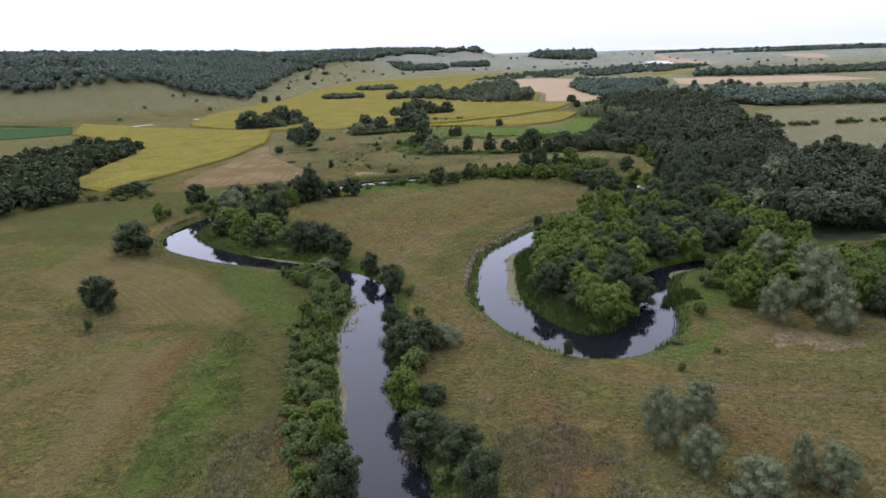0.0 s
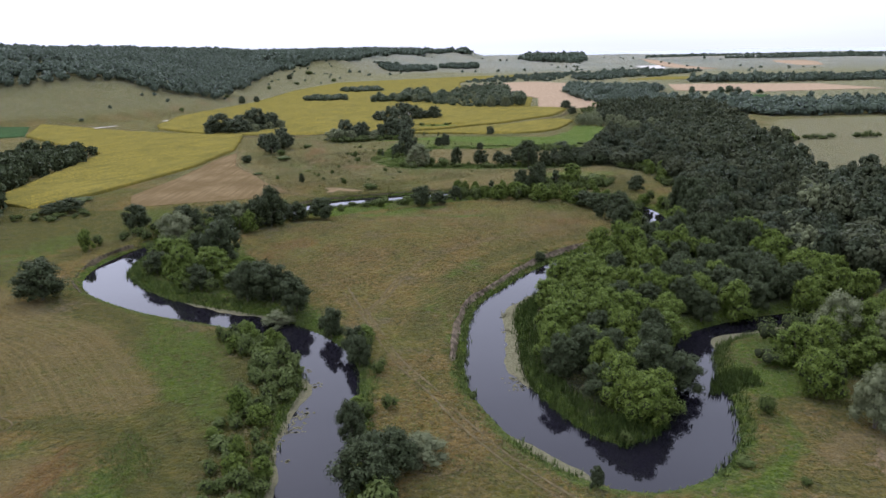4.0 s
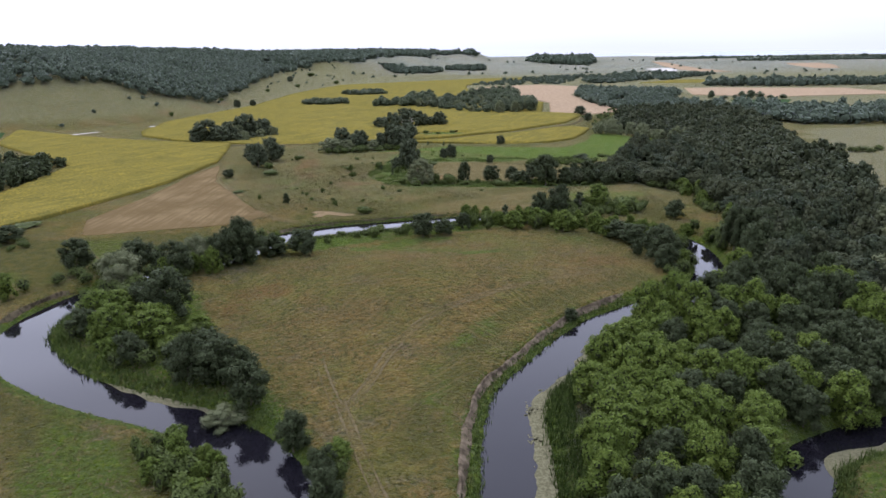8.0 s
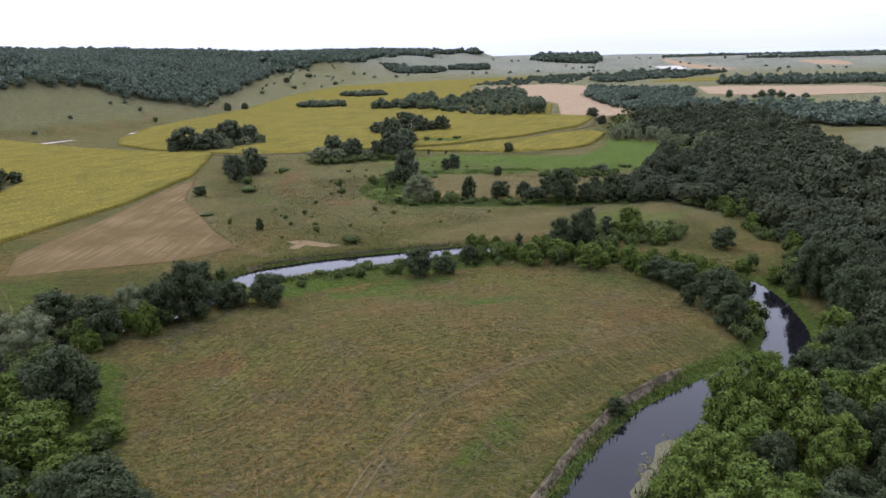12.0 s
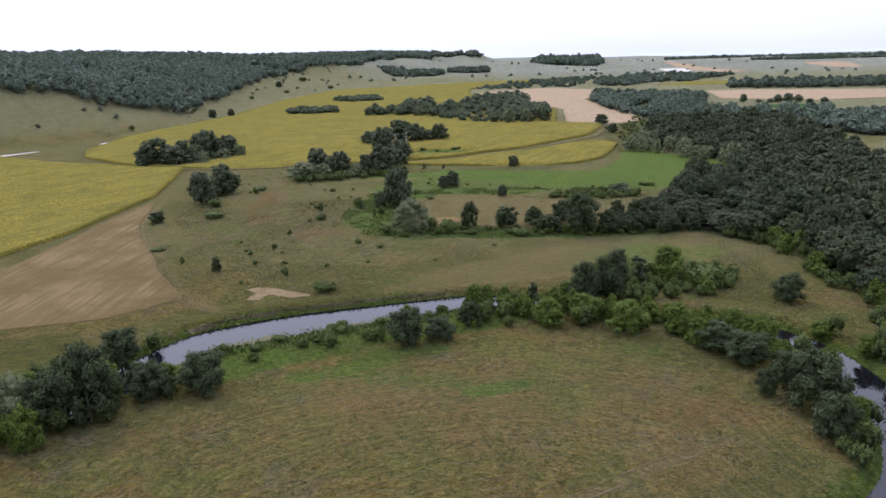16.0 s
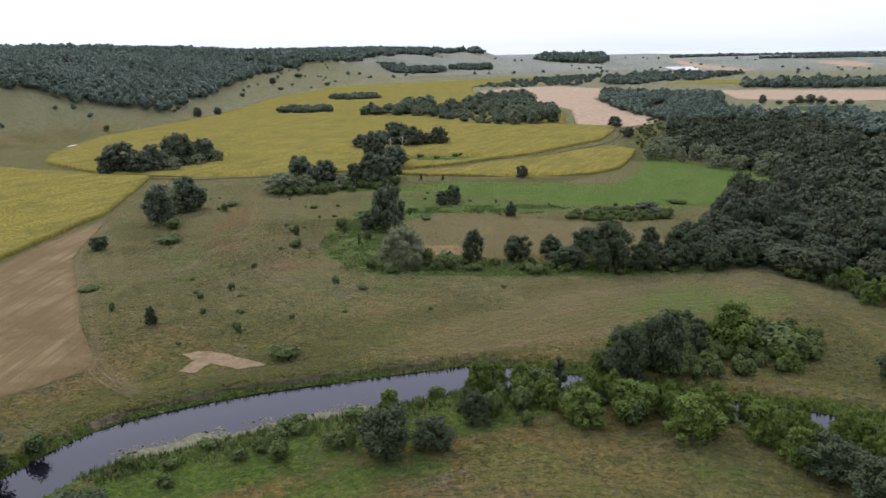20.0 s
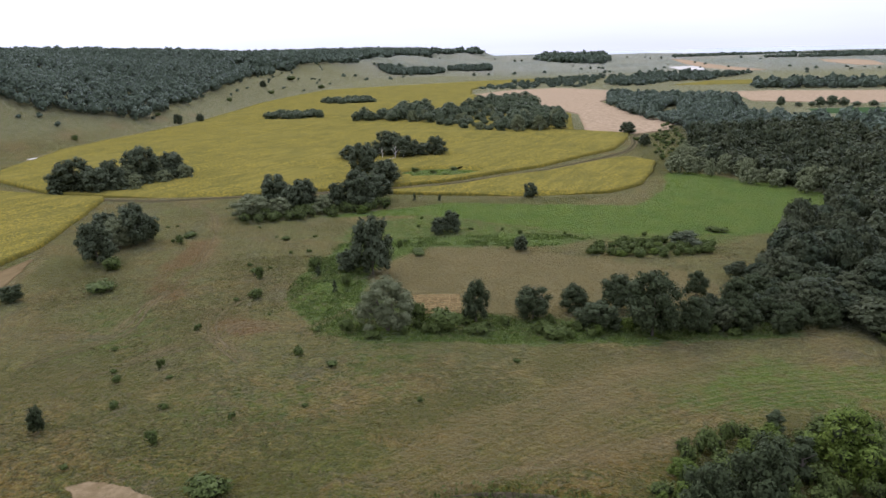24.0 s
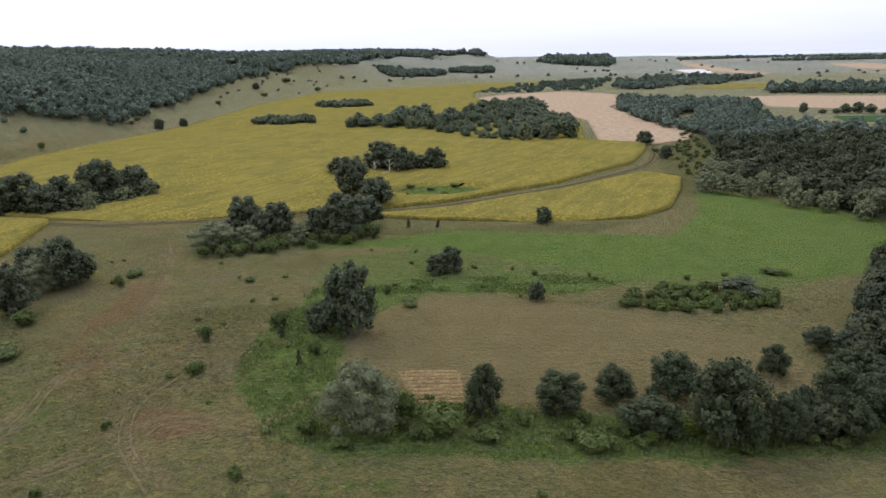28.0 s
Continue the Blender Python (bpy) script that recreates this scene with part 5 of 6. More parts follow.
plant([(64.9, 302.4, 6.5, 9.5, 'd'), (62.9, 289.1, 5.3, 4.2, 'd'), (68.4, 292.5, 6.9, 7.4, 'd'), (69.0, 283.8, 10.3, 10.3, 'd'), (89.8, 336.6, 6.6, 7.4, 'd'), (74.8,
       351.3, 5.7, 11.0, 'b'), (20.8, 328.7, 4.7, 4.8, 'b'), (15.9, 327.4, 5.4, 4.3, 'b'), (-18.3, 315.5, 3.8, 4.4, 'b'), (-9.8, 318.7, 2.7, 3.4, 'b'), (48.4, 346.5, 2.9, 8.0, 'd'), (66.6, 274.6, 7.2, 7.1, 'd'), (60.2, 363.8, 4.3, 4.4, 's'), (20.9, 323.8, 2.9, 2.8, 'b'), (-6.9, 318.2, 4.1, 2.0,
       'b')], "trees on the north bank")
plant([(-3.0, 409.8, 11.7, 13.3, 'w'), (16.4, 414.1, 9.3, 6.3, 'd'), (10.2, 410.4, 5.3, 7.7, 'b'), (16.8, 406.2, 2.5, 4.5, 'b'), (29.4, 415.3, 7.5, 8.6, 'd'), (39.6,
       419.8, 6.2, 6.8, 'd'), (49.6, 420.0, 8.3, 9.5, 'd'), (42.7, 408.2, 5.9, 10.1, 'd'), (53.4, 404.5, 13.7, 11.9, 'd'), (62.0, 405.3, 8.0, 7.4, 'd'), (70.9, 427.6,
       6.3, 5.4, 'd'), (73.7, 410.5, 10.0, 9.0, 'd'), (-12.6, 410.2, 3.2, 4.2, 'b'), (-6.5, 405.8, 1.7, 3.7, 'b'), (-9.9, 450.5, 15.9, 11.4, 'd'), (-16.6, 452.8, 6.3,
       6.8, 'd'), (-26.3, 455.9, 4.2, 4.5, 'b'), (-15.7, 440.2, 3.7, 3.0, 'b'), (3.6, 415.6, 4.7, 4.7, 'b')], "trees round the mown hollow")
plant([(32.9, 404.7, 3.1, 6.0, 'b')], "trees round the mown hollow")
plant([(8.2, 493.3, 5.2, 6.2, 'd'), (12.4, 494.3, 7.3, 7.0, 'd'), (33.8, 473.6, 4.1, 4.5, 'b'), (35.0, 489.6, 1.8, 2.1, 'b'), (46.4, 550.0, 5.6, 6.4, 'd'), (-3.9, 476.4,
       2.8, 2.1, 'b'), (2.7, 470.6, 1.5, 4.9, 'b'), (83.8, 472.5, 3.9, 10.4, 'd'), (99.3, 487.8, 1.8, 6.3, 'b'), (-37.1, 432.1, 2.8, 3.4, 'b'), (-74.9, 495.0, 1.8, 5.3,
       'b'), (-41.9, 488.4, 1.5, 3.9, 'b'), (-24.6, 449.7, 3.0, 2.4, 's'), (-18.2, 435.2, 3.5, 1.3, 's'), (-18.4, 409.9, 0.8, 1.6, 'b'), (-42.0, 430.7, 1.0, 1.7, 'b'),
       (-40.2, 447.2, 4.3, 2.4, 'b'), (74.5, 484.3, 1.6, 2.1, 'b'), (85.3, 487.1, 1.1, 2.1, 'b')], "bushes in the pasture")
plant([(9.0, 544.0, 2.9, 1.9, 's'), (-1.1, 544.6, 3.3, 1.9, 's')], "bushes in the pasture")
plant([(-57.7, 369.5, 4.5, 3.0, 'd'), (-71.2, 379.5, 2.3, 1.6, 'b'), (-84.1, 395.8, 1.2, 5.8, 'b'), (-99.0, 433.4, 4.2, 6.7, 'd'), (-80.6, 441.4, 2.7, 9.0, 'b'), (-37.5,
       365.3, 2.5, 2.0, 'b'), (-42.3, 452.7, 2.1, 4.2, 'b'), (-38.6, 434.1, 1.7, 2.8, 'b'), (-45.6, 412.6, 1.6, 1.6, 'b'), (-20.4, 397.8, 1.9, 2.4, 'b'), (-13.1, 391.8,
       1.3, 2.9, 'b'), (-23.9, 351.5, 3.0, 6.7, 'b'), (-75.1, 485.8, 3.2, 3.0, 'b'), (-46.6, 393.4, 2.2, 1.5, 'b'), (-52.7, 387.3, 1.7, 1.7, 'b'), (33.2, 470.4, 4.6, 4.1,
       'd'), (2.5, 467.8, 1.4, 4.0, 'b'), (-48.9, 377.6, 1.3, 1.9, 'b'), (-8.4, 431.1, 2.6, 2.1, 'b')], "bushes in the pasture")
plant([(-92.6, 481.3, 9.9, 11.5, 'w'), (-89.0, 485.6, 13.1, 11.8, 'd'), (-92.1, 465.4, 12.5, 10.6, 'd'), (-87.2, 491.4, 7.6, 6.1, 'd'), (-85.9, 459.2, 4.3, 6.4, 'b'),
       (-101.9, 492.9, 9.0, 10.7, 'd')], "willows by the sunflowers")
plant([(-133.0, 601.1, 16.7, 16.6, 'd'), (-123.8, 612.3, 12.4, 15.2, 'd'), (-141.6, 585.5, 12.5, 13.9, 'd'), (-154.5, 580.2, 14.7, 17.6, 'd'), (-143.1, 575.6, 11.0, 13.0,
       'd'), (-136.2, 595.5, 9.5, 12.1, 'w'), (-129.3, 606.4, 12.2, 12.0, 'w'), (-160.2, 578.6, 10.7, 13.1, 'd')], "copse in the sunflowers")
plant([(-56.4, 540.7, 12.5, 11.8, 'd'), (-43.9, 536.3, 11.3, 11.6, 'd'), (-60.8, 520.7, 8.7, 16.0, 'w'), (-50.8, 522.8, 7.1, 10.6, 'w'), (-34.9, 528.4, 6.4, 9.4, 'w'),
       (-23.0, 535.6, 14.0, 15.2, 'd'), (-17.3, 548.1, 10.4, 13.7, 'd'), (-26.6, 599.6, 16.6, 14.1, 'd'), (-14.9, 581.4, 11.3, 13.7, 'd'), (-20.1, 670.3, 14.1, 17.4,
       'd'), (-9.4, 660.8, 12.3, 14.1, 'd'), (0.4, 668.2, 7.4, 12.1, 'd'), (7.7, 667.6, 11.2, 12.1, 'd'), (-38.6, 655.0, 8.5, 14.5, 'd'), (-47.2, 530.3, 9.8, 9.1, 'd'),
       (-31.0, 532.6, 10.0, 7.4, 'd'), (140.2, 755.0, 7.9, 11.4, 'd'), (134.4, 692.9, 7.2, 7.7, 'd'), (136.4, 718.3, 2.5, 4.6, 'b')], "trees along the field edge")
plant([(-211.5, 871.9, 8.7, 7.1, 'd'), (-200.0, 895.5, 7.7, 7.4, 'd'), (-242.0, 757.0, 4.2, 5.0, 'b'), (-219.5, 1057.6, 4.5, 7.1, 'b'), (-264.4, 1142.2, 5.1, 6.6, 'b'),
       (-306.6, 1278.4, 6.6, 7.6, 'd'), (-222.1, 1229.0, 8.4, 10.1, 'd'), (-215.7, 1372.5, 7.2, 18.3, 'b'), (-173.5, 1405.2, 6.6, 12.0, 'b'), (-205.7, 1205.6, 5.4, 11.3,
       'b'), (-228.8, 873.8, 3.0, 5.4, 'b'), (-399.3, 1704.6, 7.4, 8.7, 'b'), (-306.0, 1313.5, 5.3, 7.1, 'b')], "trees on the slope")
plant([(-83.1, 161.6, 9.1, 6.7, 'd'), (33.9, 241.1, 3.0, 3.8, 'd')], "trees on the river bank")
plant([(-144.1, 311.8, 4.3, 10.1, 'd'), (-139.0, 314.8, 5.6, 10.2, 'd'), (-145.0, 336.0, 1.5, 10.9, 'b')], "bushes by the west field")

# scattered woods: the nearest as trees, the rest as one mass
def scatter(poly, gap, seed, keep=lambda x, y: True):
    rng = np.random.default_rng(seed)
    xs, ys = [q[0] for q in poly], [q[1] for q in poly]
    out = []
    for i, y in enumerate(np.arange(min(ys), max(ys), gap * 0.87)):
        for x in np.arange(min(xs) + (i % 2) * gap / 2, max(xs), gap):
            px, py = x + rng.uniform(-0.36, 0.36) * gap, y + rng.uniform(-0.36, 0.36) * gap
            if keep(px, py):
                out.append((px, py))
    p = np.array(out)
    return p[inside(p[:, 0], p[:, 1], poly)]


def mass(name, kind, spots, h, w, sprays, size, label, category, seed=1, models=5, low=0.75, high=1.2, roll=0.76):
    """A far wood as one object: many crowns, each turned and sized its own way."""
    rng = np.random.default_rng(seed)
    base = [crown_arrays(kind, seed * 50 + k, h, w, sprays, size) for k in range(models)]
    zs = height(spots[:, 0], spots[:, 1])
    verts, faces, soft, count = [], [], [], 0
    for (x, y), z in zip(spots, zs):
        if z < WATER_Z + 0.3:
            continue
        v, f, even = base[rng.integers(models)]
        a, s, t = rng.uniform(0, 6.28), rng.uniform(0.75, 1.25), rng.uniform(low, high) * (1 - roll / 2 + roll * float(fbm(x, y, 34, 17, 2)))
        c, q = np.cos(a) * s, np.sin(a) * s
        verts.append(np.column_stack([v[:, 0] * c - v[:, 1] * q + x, v[:, 0] * q + v[:, 1] * c + y, v[:, 2] * t + z]))
        faces.append(f + count)
        soft.append(even)
        count += len(v)
    me = quads_mesh(name, np.vstack(verts), np.vstack(faces), LEAF[kind])
    me.polygons.foreach_set("use_smooth", np.concatenate(soft))
    # dark cores stand in for shade inside these crowns too
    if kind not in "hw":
        me.materials.append(CROWN_SHADE)
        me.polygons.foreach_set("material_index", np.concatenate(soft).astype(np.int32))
    return tagged(new(name, me), label, category, kind="stuff")


def in_view(x, y):
    return abs(x) < 0.76 * y + 25


# the wooded spit inside the bend
SPIT_WOOD = [(24, 166), (29, 147), (39, 145.5), (46, 155), (49.5, 172), (56, 183.5), (67, 190.2), (85, 195.8), (108, 199.5), (104, 230), (100, 262), (84, 262), (70, 250), (52, 236), (38, 220),
             (28, 200), (23, 182)]
chosen = random.Random(11)
for x, y in scatter(SPIT_WOOD, 6.4, 21):
    light = chosen.random() < 2.4 * float(fbm(x, y, 20, 25)) - (0.45 if y < 215 and x < 75 else 0.85)
    h = chosen.uniform(6.5, 9.5) * (1.3 if y > 228 else 1.0)
    tree("l" if light else "d", x, y, h, chosen.uniform(7.2, 9.6), "fresh green tree of the wooded river spit" if light else "", "trees on the river spit")
WOOD_NEAR = [(98, 256), (100, 285), (108, 310), (111, 328), (112, 362), (116, 380), (88, 409), (90, 433), (100, 452), (130, 480), (154, 512), (128, 450), (124, 400), (135, 380), (140, 330), (128, 290),
             (124, 240), (106, 215)]
WOOD_REST = [(106, 214), (125, 240), (129, 290), (141, 330), (136, 380), (125, 400), (129, 450), (155, 512), (168, 542), (138, 612), (168, 700), (215, 880), (240, 870), (264, 810), (276, 690),
             (246, 610), (222, 520), (203, 452), (188, 404), (172, 346), (200, 333), (260, 340), (420, 345), (420, 180), (160, 202)]
for x, y in scatter(WOOD_NEAR, 8.0, 31, in_view):
    tree("o", x, y, chosen.uniform(8.5, 15) * (0.55 + 0.9 * float(fbm(x, y, 34, 17, 2))), chosen.uniform(9.0, 12.5), group="oaks at the edge of the wood")
oaks = scatter(WOOD_REST, 9.8, 41, in_view)
close = (oaks[:, 1] < 345) & (oaks[:, 0] < 205)
mass("oak_wood", "o", oaks[close], 12, 12.5, 900, 0.85, "dense dark green oak wood beside the river spit", "wood", 2, low=0.7, high=1.3)
# the far end of the wood uses the hazed leaf colour
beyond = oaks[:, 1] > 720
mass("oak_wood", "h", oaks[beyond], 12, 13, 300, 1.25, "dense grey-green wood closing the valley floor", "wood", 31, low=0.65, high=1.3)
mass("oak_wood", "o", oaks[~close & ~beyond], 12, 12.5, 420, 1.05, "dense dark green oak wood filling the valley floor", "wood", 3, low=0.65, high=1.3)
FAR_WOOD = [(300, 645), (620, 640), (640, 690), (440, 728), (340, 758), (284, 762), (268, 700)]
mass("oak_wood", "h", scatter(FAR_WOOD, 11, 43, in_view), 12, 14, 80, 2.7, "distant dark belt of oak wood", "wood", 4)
BELT = [(208, 1110), (215, 900), (240, 872), (268, 880), (292, 952), (326, 1030), (314, 1062), (289, 1046), (262, 1054)]
GLADE = [(232, 964), (248, 960), (204, 846), (187, 850)]


def off_glade(x, y):
    return in_view(x, y) and float(zone(np.array([x]), np.array([y]), GLADE, 0.5, 1)[0]) < 0.5


mass("oak_wood", "h", scatter(BELT, 10, 44, off_glade), 11, 13, 130, 2.0, "distant dark wood beside the wheat", "wood", 5)
mass("oak_wood", "h", scatter([(184, 990), (180, 850), (192, 800), (222, 860), (272, 1030), (238, 1070), (212, 1118), (202, 1060)], 10, 49, off_glade), 9, 12, 110, 1.9, "scrubby wood along the edge of the wheat", "wood", 33)
for x, y in scatter([(87, 264), (91, 280), (93, 296), (103, 310), (111, 300), (104, 272), (94, 256)], 5.6, 50):
    tree("d" if chosen.random() < 0.5 else "o", x, y, chosen.uniform(11, 15.5), chosen.uniform(7.5, 10.5), "dark green tree leaning over the narrow river bend", "trees on the east bend")
GROVE = [(-70, 868), (-40, 900), (10, 905), (50, 1010), (100, 960), (112, 870), (100, 775), (60, 765), (28, 790), (0, 850)]
grown = random.Random(45)
for x, y in scatter(GROVE, 12.0, 45):
    big = float(fbm(x, y, 45, 47, 2))
    h = (3.0 + 18.0 * big) * grown.uniform(0.6, 1.25)
    tree("w" if grown.random() < 0.16 else "g", x, y, h, h * grown.uniform(0.75, 1.1) + 2.0, "leafy grey-green tree of the field grove", "trees of the field grove")
for poly in ([(-148, 905), (-140, 925), (-100, 930), (-92, 910), (-118, 898)], [(-125, 1085), (-118, 1120), (-70, 1115), (-62, 1090), (-95, 1075)]):
    for x, y in scatter(poly, 8.5, 46):
        h = grown.uniform(6.0, 9.0)
        tree("g", x, y, h, grown.uniform(9.5, 12.5), "rounded dark tree of a small field copse", "trees of the small copses")
mass("field_grove", "d", scatter([(-260, 250), (-240, 470), (-196, 476), (-186, 350), (-160, 300), (-200, 220)], 8.5, 48, in_view), 8, 10, 120, 1.6,
     "dark thicket beside the sunflower field", "grove", 9)


# the wooded ridge
def on_ridge(x, y):
    return abs(x) < 0.72 * (y - 60) + 20


ridge = scatter([(-1500, 560), (-420, 705), (-382, 717), (-340, 732), (-303, 766), (-262, 800), (-228, 840), (-230, 900), (-238, 1021), (-244, 1160), (-248, 1259), (-240, 1557), (-196, 1807), (-900, 1760), (-1500, 1200)], 11.5, 51, on_ridge)
near = ridge[(ridge[:, 0] > -600) & (ridge[:, 1] < 1300)]
rest = ridge[~((ridge[:, 0] > -600) & (ridge[:, 1] < 1300))]
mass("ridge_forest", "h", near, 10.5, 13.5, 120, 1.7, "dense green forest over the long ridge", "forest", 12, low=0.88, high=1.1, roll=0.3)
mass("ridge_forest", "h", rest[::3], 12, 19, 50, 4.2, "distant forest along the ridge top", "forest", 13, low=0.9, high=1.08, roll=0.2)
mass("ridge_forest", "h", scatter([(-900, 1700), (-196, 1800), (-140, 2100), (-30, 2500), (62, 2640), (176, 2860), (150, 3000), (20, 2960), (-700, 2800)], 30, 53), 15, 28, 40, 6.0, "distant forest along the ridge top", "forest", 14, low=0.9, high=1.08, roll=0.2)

# far belts and hangers
for x, y, h, w in ((337, 946, 10.5, 9), (352, 941, 4.5, 8), (363, 938, 5.5, 8), (371, 939, 9.5, 11), (381, 937, 11, 12), (391, 935, 9, 11), (402, 932, 5, 9), (416, 929, 6, 10)):
    tree("g", x, y, h, w, "rounded dark tree in the hedge below the wheat", "trees of the far hedge")
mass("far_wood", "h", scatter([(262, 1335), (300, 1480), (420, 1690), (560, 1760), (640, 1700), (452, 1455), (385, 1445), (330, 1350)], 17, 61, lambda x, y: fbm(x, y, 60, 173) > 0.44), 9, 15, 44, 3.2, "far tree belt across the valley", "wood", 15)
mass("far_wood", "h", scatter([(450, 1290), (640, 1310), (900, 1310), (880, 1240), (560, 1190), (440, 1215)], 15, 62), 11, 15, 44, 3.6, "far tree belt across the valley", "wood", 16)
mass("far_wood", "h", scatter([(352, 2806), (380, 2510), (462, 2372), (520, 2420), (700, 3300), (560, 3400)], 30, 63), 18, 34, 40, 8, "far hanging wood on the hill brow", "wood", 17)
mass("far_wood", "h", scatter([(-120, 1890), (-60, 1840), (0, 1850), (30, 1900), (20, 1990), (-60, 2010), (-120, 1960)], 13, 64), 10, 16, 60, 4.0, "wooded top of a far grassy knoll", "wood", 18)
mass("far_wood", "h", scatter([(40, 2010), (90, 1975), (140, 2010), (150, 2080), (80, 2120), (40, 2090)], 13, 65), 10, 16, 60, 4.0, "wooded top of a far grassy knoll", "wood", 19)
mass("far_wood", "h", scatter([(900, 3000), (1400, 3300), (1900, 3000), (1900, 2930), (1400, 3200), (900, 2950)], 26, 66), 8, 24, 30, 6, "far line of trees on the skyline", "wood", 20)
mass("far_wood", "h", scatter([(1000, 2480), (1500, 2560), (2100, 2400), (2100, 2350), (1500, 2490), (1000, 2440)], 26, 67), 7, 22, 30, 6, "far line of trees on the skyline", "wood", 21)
rng = np.random.default_rng(71)
lone = np.column_stack([rng.uniform(-260, 1000, 130), rng.uniform(1640, 3000, 130)])
mass("far_bushes", "h", lone[fbm(lone[:, 0], lone[:, 1], 160, 73) > 0.47], 5, 8.5, 26, 2.4, "single bushes dotted over the far slopes", "bushes", 22, 3)
lone = np.column_stack([rng.uniform(-420, -170, 130), rng.uniform(660, 1700, 130)])
d, k, side = near_line(lone[:, 0], lone[:, 1], HILL_FOOT)
mass("slope_bushes", "h", lone[(side > 0) & (d < 75) & (d > 6)], 3.2, 4.6, 40, 1.0, "single bushes dotted over the grassy slope", "bushes", 23, 3)
mass("valley_bushes", "h", scatter([(60, 1330), (110, 1420), (250, 1640), (400, 1760), (300, 1560), (230, 1330), (180, 1330), (100, 1290)], 22, 74), 5, 10, 26, 2.6, "low scrub beyond the wheat", "bushes", 24, 3)
mass("grey_willows", "w", scatter([(120, 600), (135, 640), (175, 720), (215, 860), (235, 860), (190, 720), (155, 620), (175, 545), (160, 540)], 10, 75), 8, 9.5, 300, 0.85, "grey-green willows along the edge of the wood", "wood", 25, 3)
mass("grey_willows", "w", scatter([(100, 262), (170, 330), (180, 300), (150, 220), (104, 218)], 24, 76), 11, 12, 420, 0.8, "grey-green willows among the oaks", "wood", 26, 3)
mass("meadow_scrub", "b", scatter([(122, 602), (126, 640), (140, 690), (150, 735), (168, 770), (200, 860), (170, 730), (140, 640), (130, 604)], 8, 77), 2.6, 5, 40, 0.9, "low scrub between field and wood", "bushes", 27, 3)
mass("field_grove", "e", scatter([(-168, 572), (-150, 602), (-128, 624), (-113, 620), (-118, 598), (-134, 574)], 7.5, 78), 6.2, 10, 300, 0.95, "dark rounded copse in the sunflowers", "grove", 29, 4)
mass("grey_willows", "w", scatter([(-164, 576), (-146, 602), (-120, 620), (-110, 606), (-124, 576)], 10, 79), 7.8, 8.5, 260, 1.0, "grey-green willows in the field copse", "grove", 30, 3)


# ------------------------------------------------------------------ thickets along the banks
def bank_strip(y0, y1, side, near, wide, gap, seed, x0=-999, x1=999):
    """Spots along one bank of the river between two heights of the plan; side 1 is the left of its flow."""
    rng = np.random.default_rng(seed)
    way = np.gradient(RIVER[:, :2], axis=0)
    way /= np.linalg.norm(way, axis=1)[:, None]
    out, gone = [], 0.0
    for k in range(1, len(RIVER)):
        gone += np.hypot(*(RIVER[k, :2] - RIVER[k - 1, :2]))
        x, y, w = RIVER[k]
        if gone < gap or not (y0 < y < y1 and x0 < x < x1):
            continue
        gone = 0.0
        for row in np.arange(near, near + wide, gap):
            d = side * (w / 2 + row + rng.uniform(-0.4, 0.4) * gap)
            px, py = x - way[k, 1] * d + rng.uniform(-0.5, 0.5) * gap, y + way[k, 0] * d + rng.uniform(-0.5, 0.5) * gap
            out.append((px, py))
    p = np.array(out)
    d, k, _ = near_line(p[:, 0], p[:, 1], RIVER)
    return p[d - RIVER[k, 2] / 2 > near * 0.6]


thick = random.Random(77)


def thicket(spots, tall, wide, share, group, odds=1.0):
    """Low growth as one mass, with some young trees standing out of it."""
    rest = []
    for x, y in spots:
        if thick.random() < odds:
            if thick.random() < share:
                tree("l", x, y, thick.uniform(*tall) * 1.1, thick.uniform(*wide) * 1.1, "young green tree in the bank growth", group)
            else:
                rest.append((x, y))
    mass("bank_bushes", "b", np.array(rest), sum(tall) / 2, sum(wide) / 2, 420, 0.34, "dense green bushes of the river bank", "bushes", 1000 + len(rest), 3)


thicket(bank_strip(78, 196, 1, 1.0, 9.0, 2.5, 201, -60, 0), (1.4, 4.2), (2.8, 4.4), 0.2, "bushes on the west bank", 0.95)
thicket(bank_strip(84, 180, -1, 1.0, 5.0, 3.4, 202, -40, 0), (1.5, 4.0), (2.6, 4.6), 0.25, "bushes on the east bank", 0.6)
thicket(bank_strip(312, 350, -1, 2.5, 7.0, 3.4, 203, -45, 30), (1.0, 3.6), (2.0, 4.0), 0.2, "bushes on the north bend", 0.55)
thicket(bank_strip(290, 348, -1, 1.8, 7.5, 3.2, 204, 12, 95), (2.8, 6.6), (2.8, 4.6), 0.75, "bushes on the north bend", 0.85)
thicket(bank_strip(256, 318, 1, 1.2, 7.0, 3.8, 215, 60, 95), (3.0, 6.5), (3.5, 5.5), 0.5, "bushes under the wood", 0.5)
thicket(bank_strip(262, 300, -1, 1.2, 7.0, 3.8, 216, 60, 95), (2.5, 6.0), (3.5, 5.0), 0.35, "bushes on the east bend", 0.7)
thicket(bank_strip(255, 318, 1, 1.5, 9.0, 4.2, 205, -100, -50), (2.5, 6.5), (3.5, 5.5), 0.15, "bushes along the west bank", 0.6)
thicket(bank_strip(255, 300, -1, 1.5, 9.0, 4.2, 206, -100, -50), (3.0, 7.5), (4.0, 6.0), 0.2, "bushes along the west bank", 0.85)
thicket(scatter([(36, 346), (44, 360), (60, 366), (80, 364), (88, 356), (84, 346), (64, 340), (50, 340)], 3.6, 207), (1.8, 4.6), (2.8, 4.8), 0.15, "thicket north of the river", 0.9)
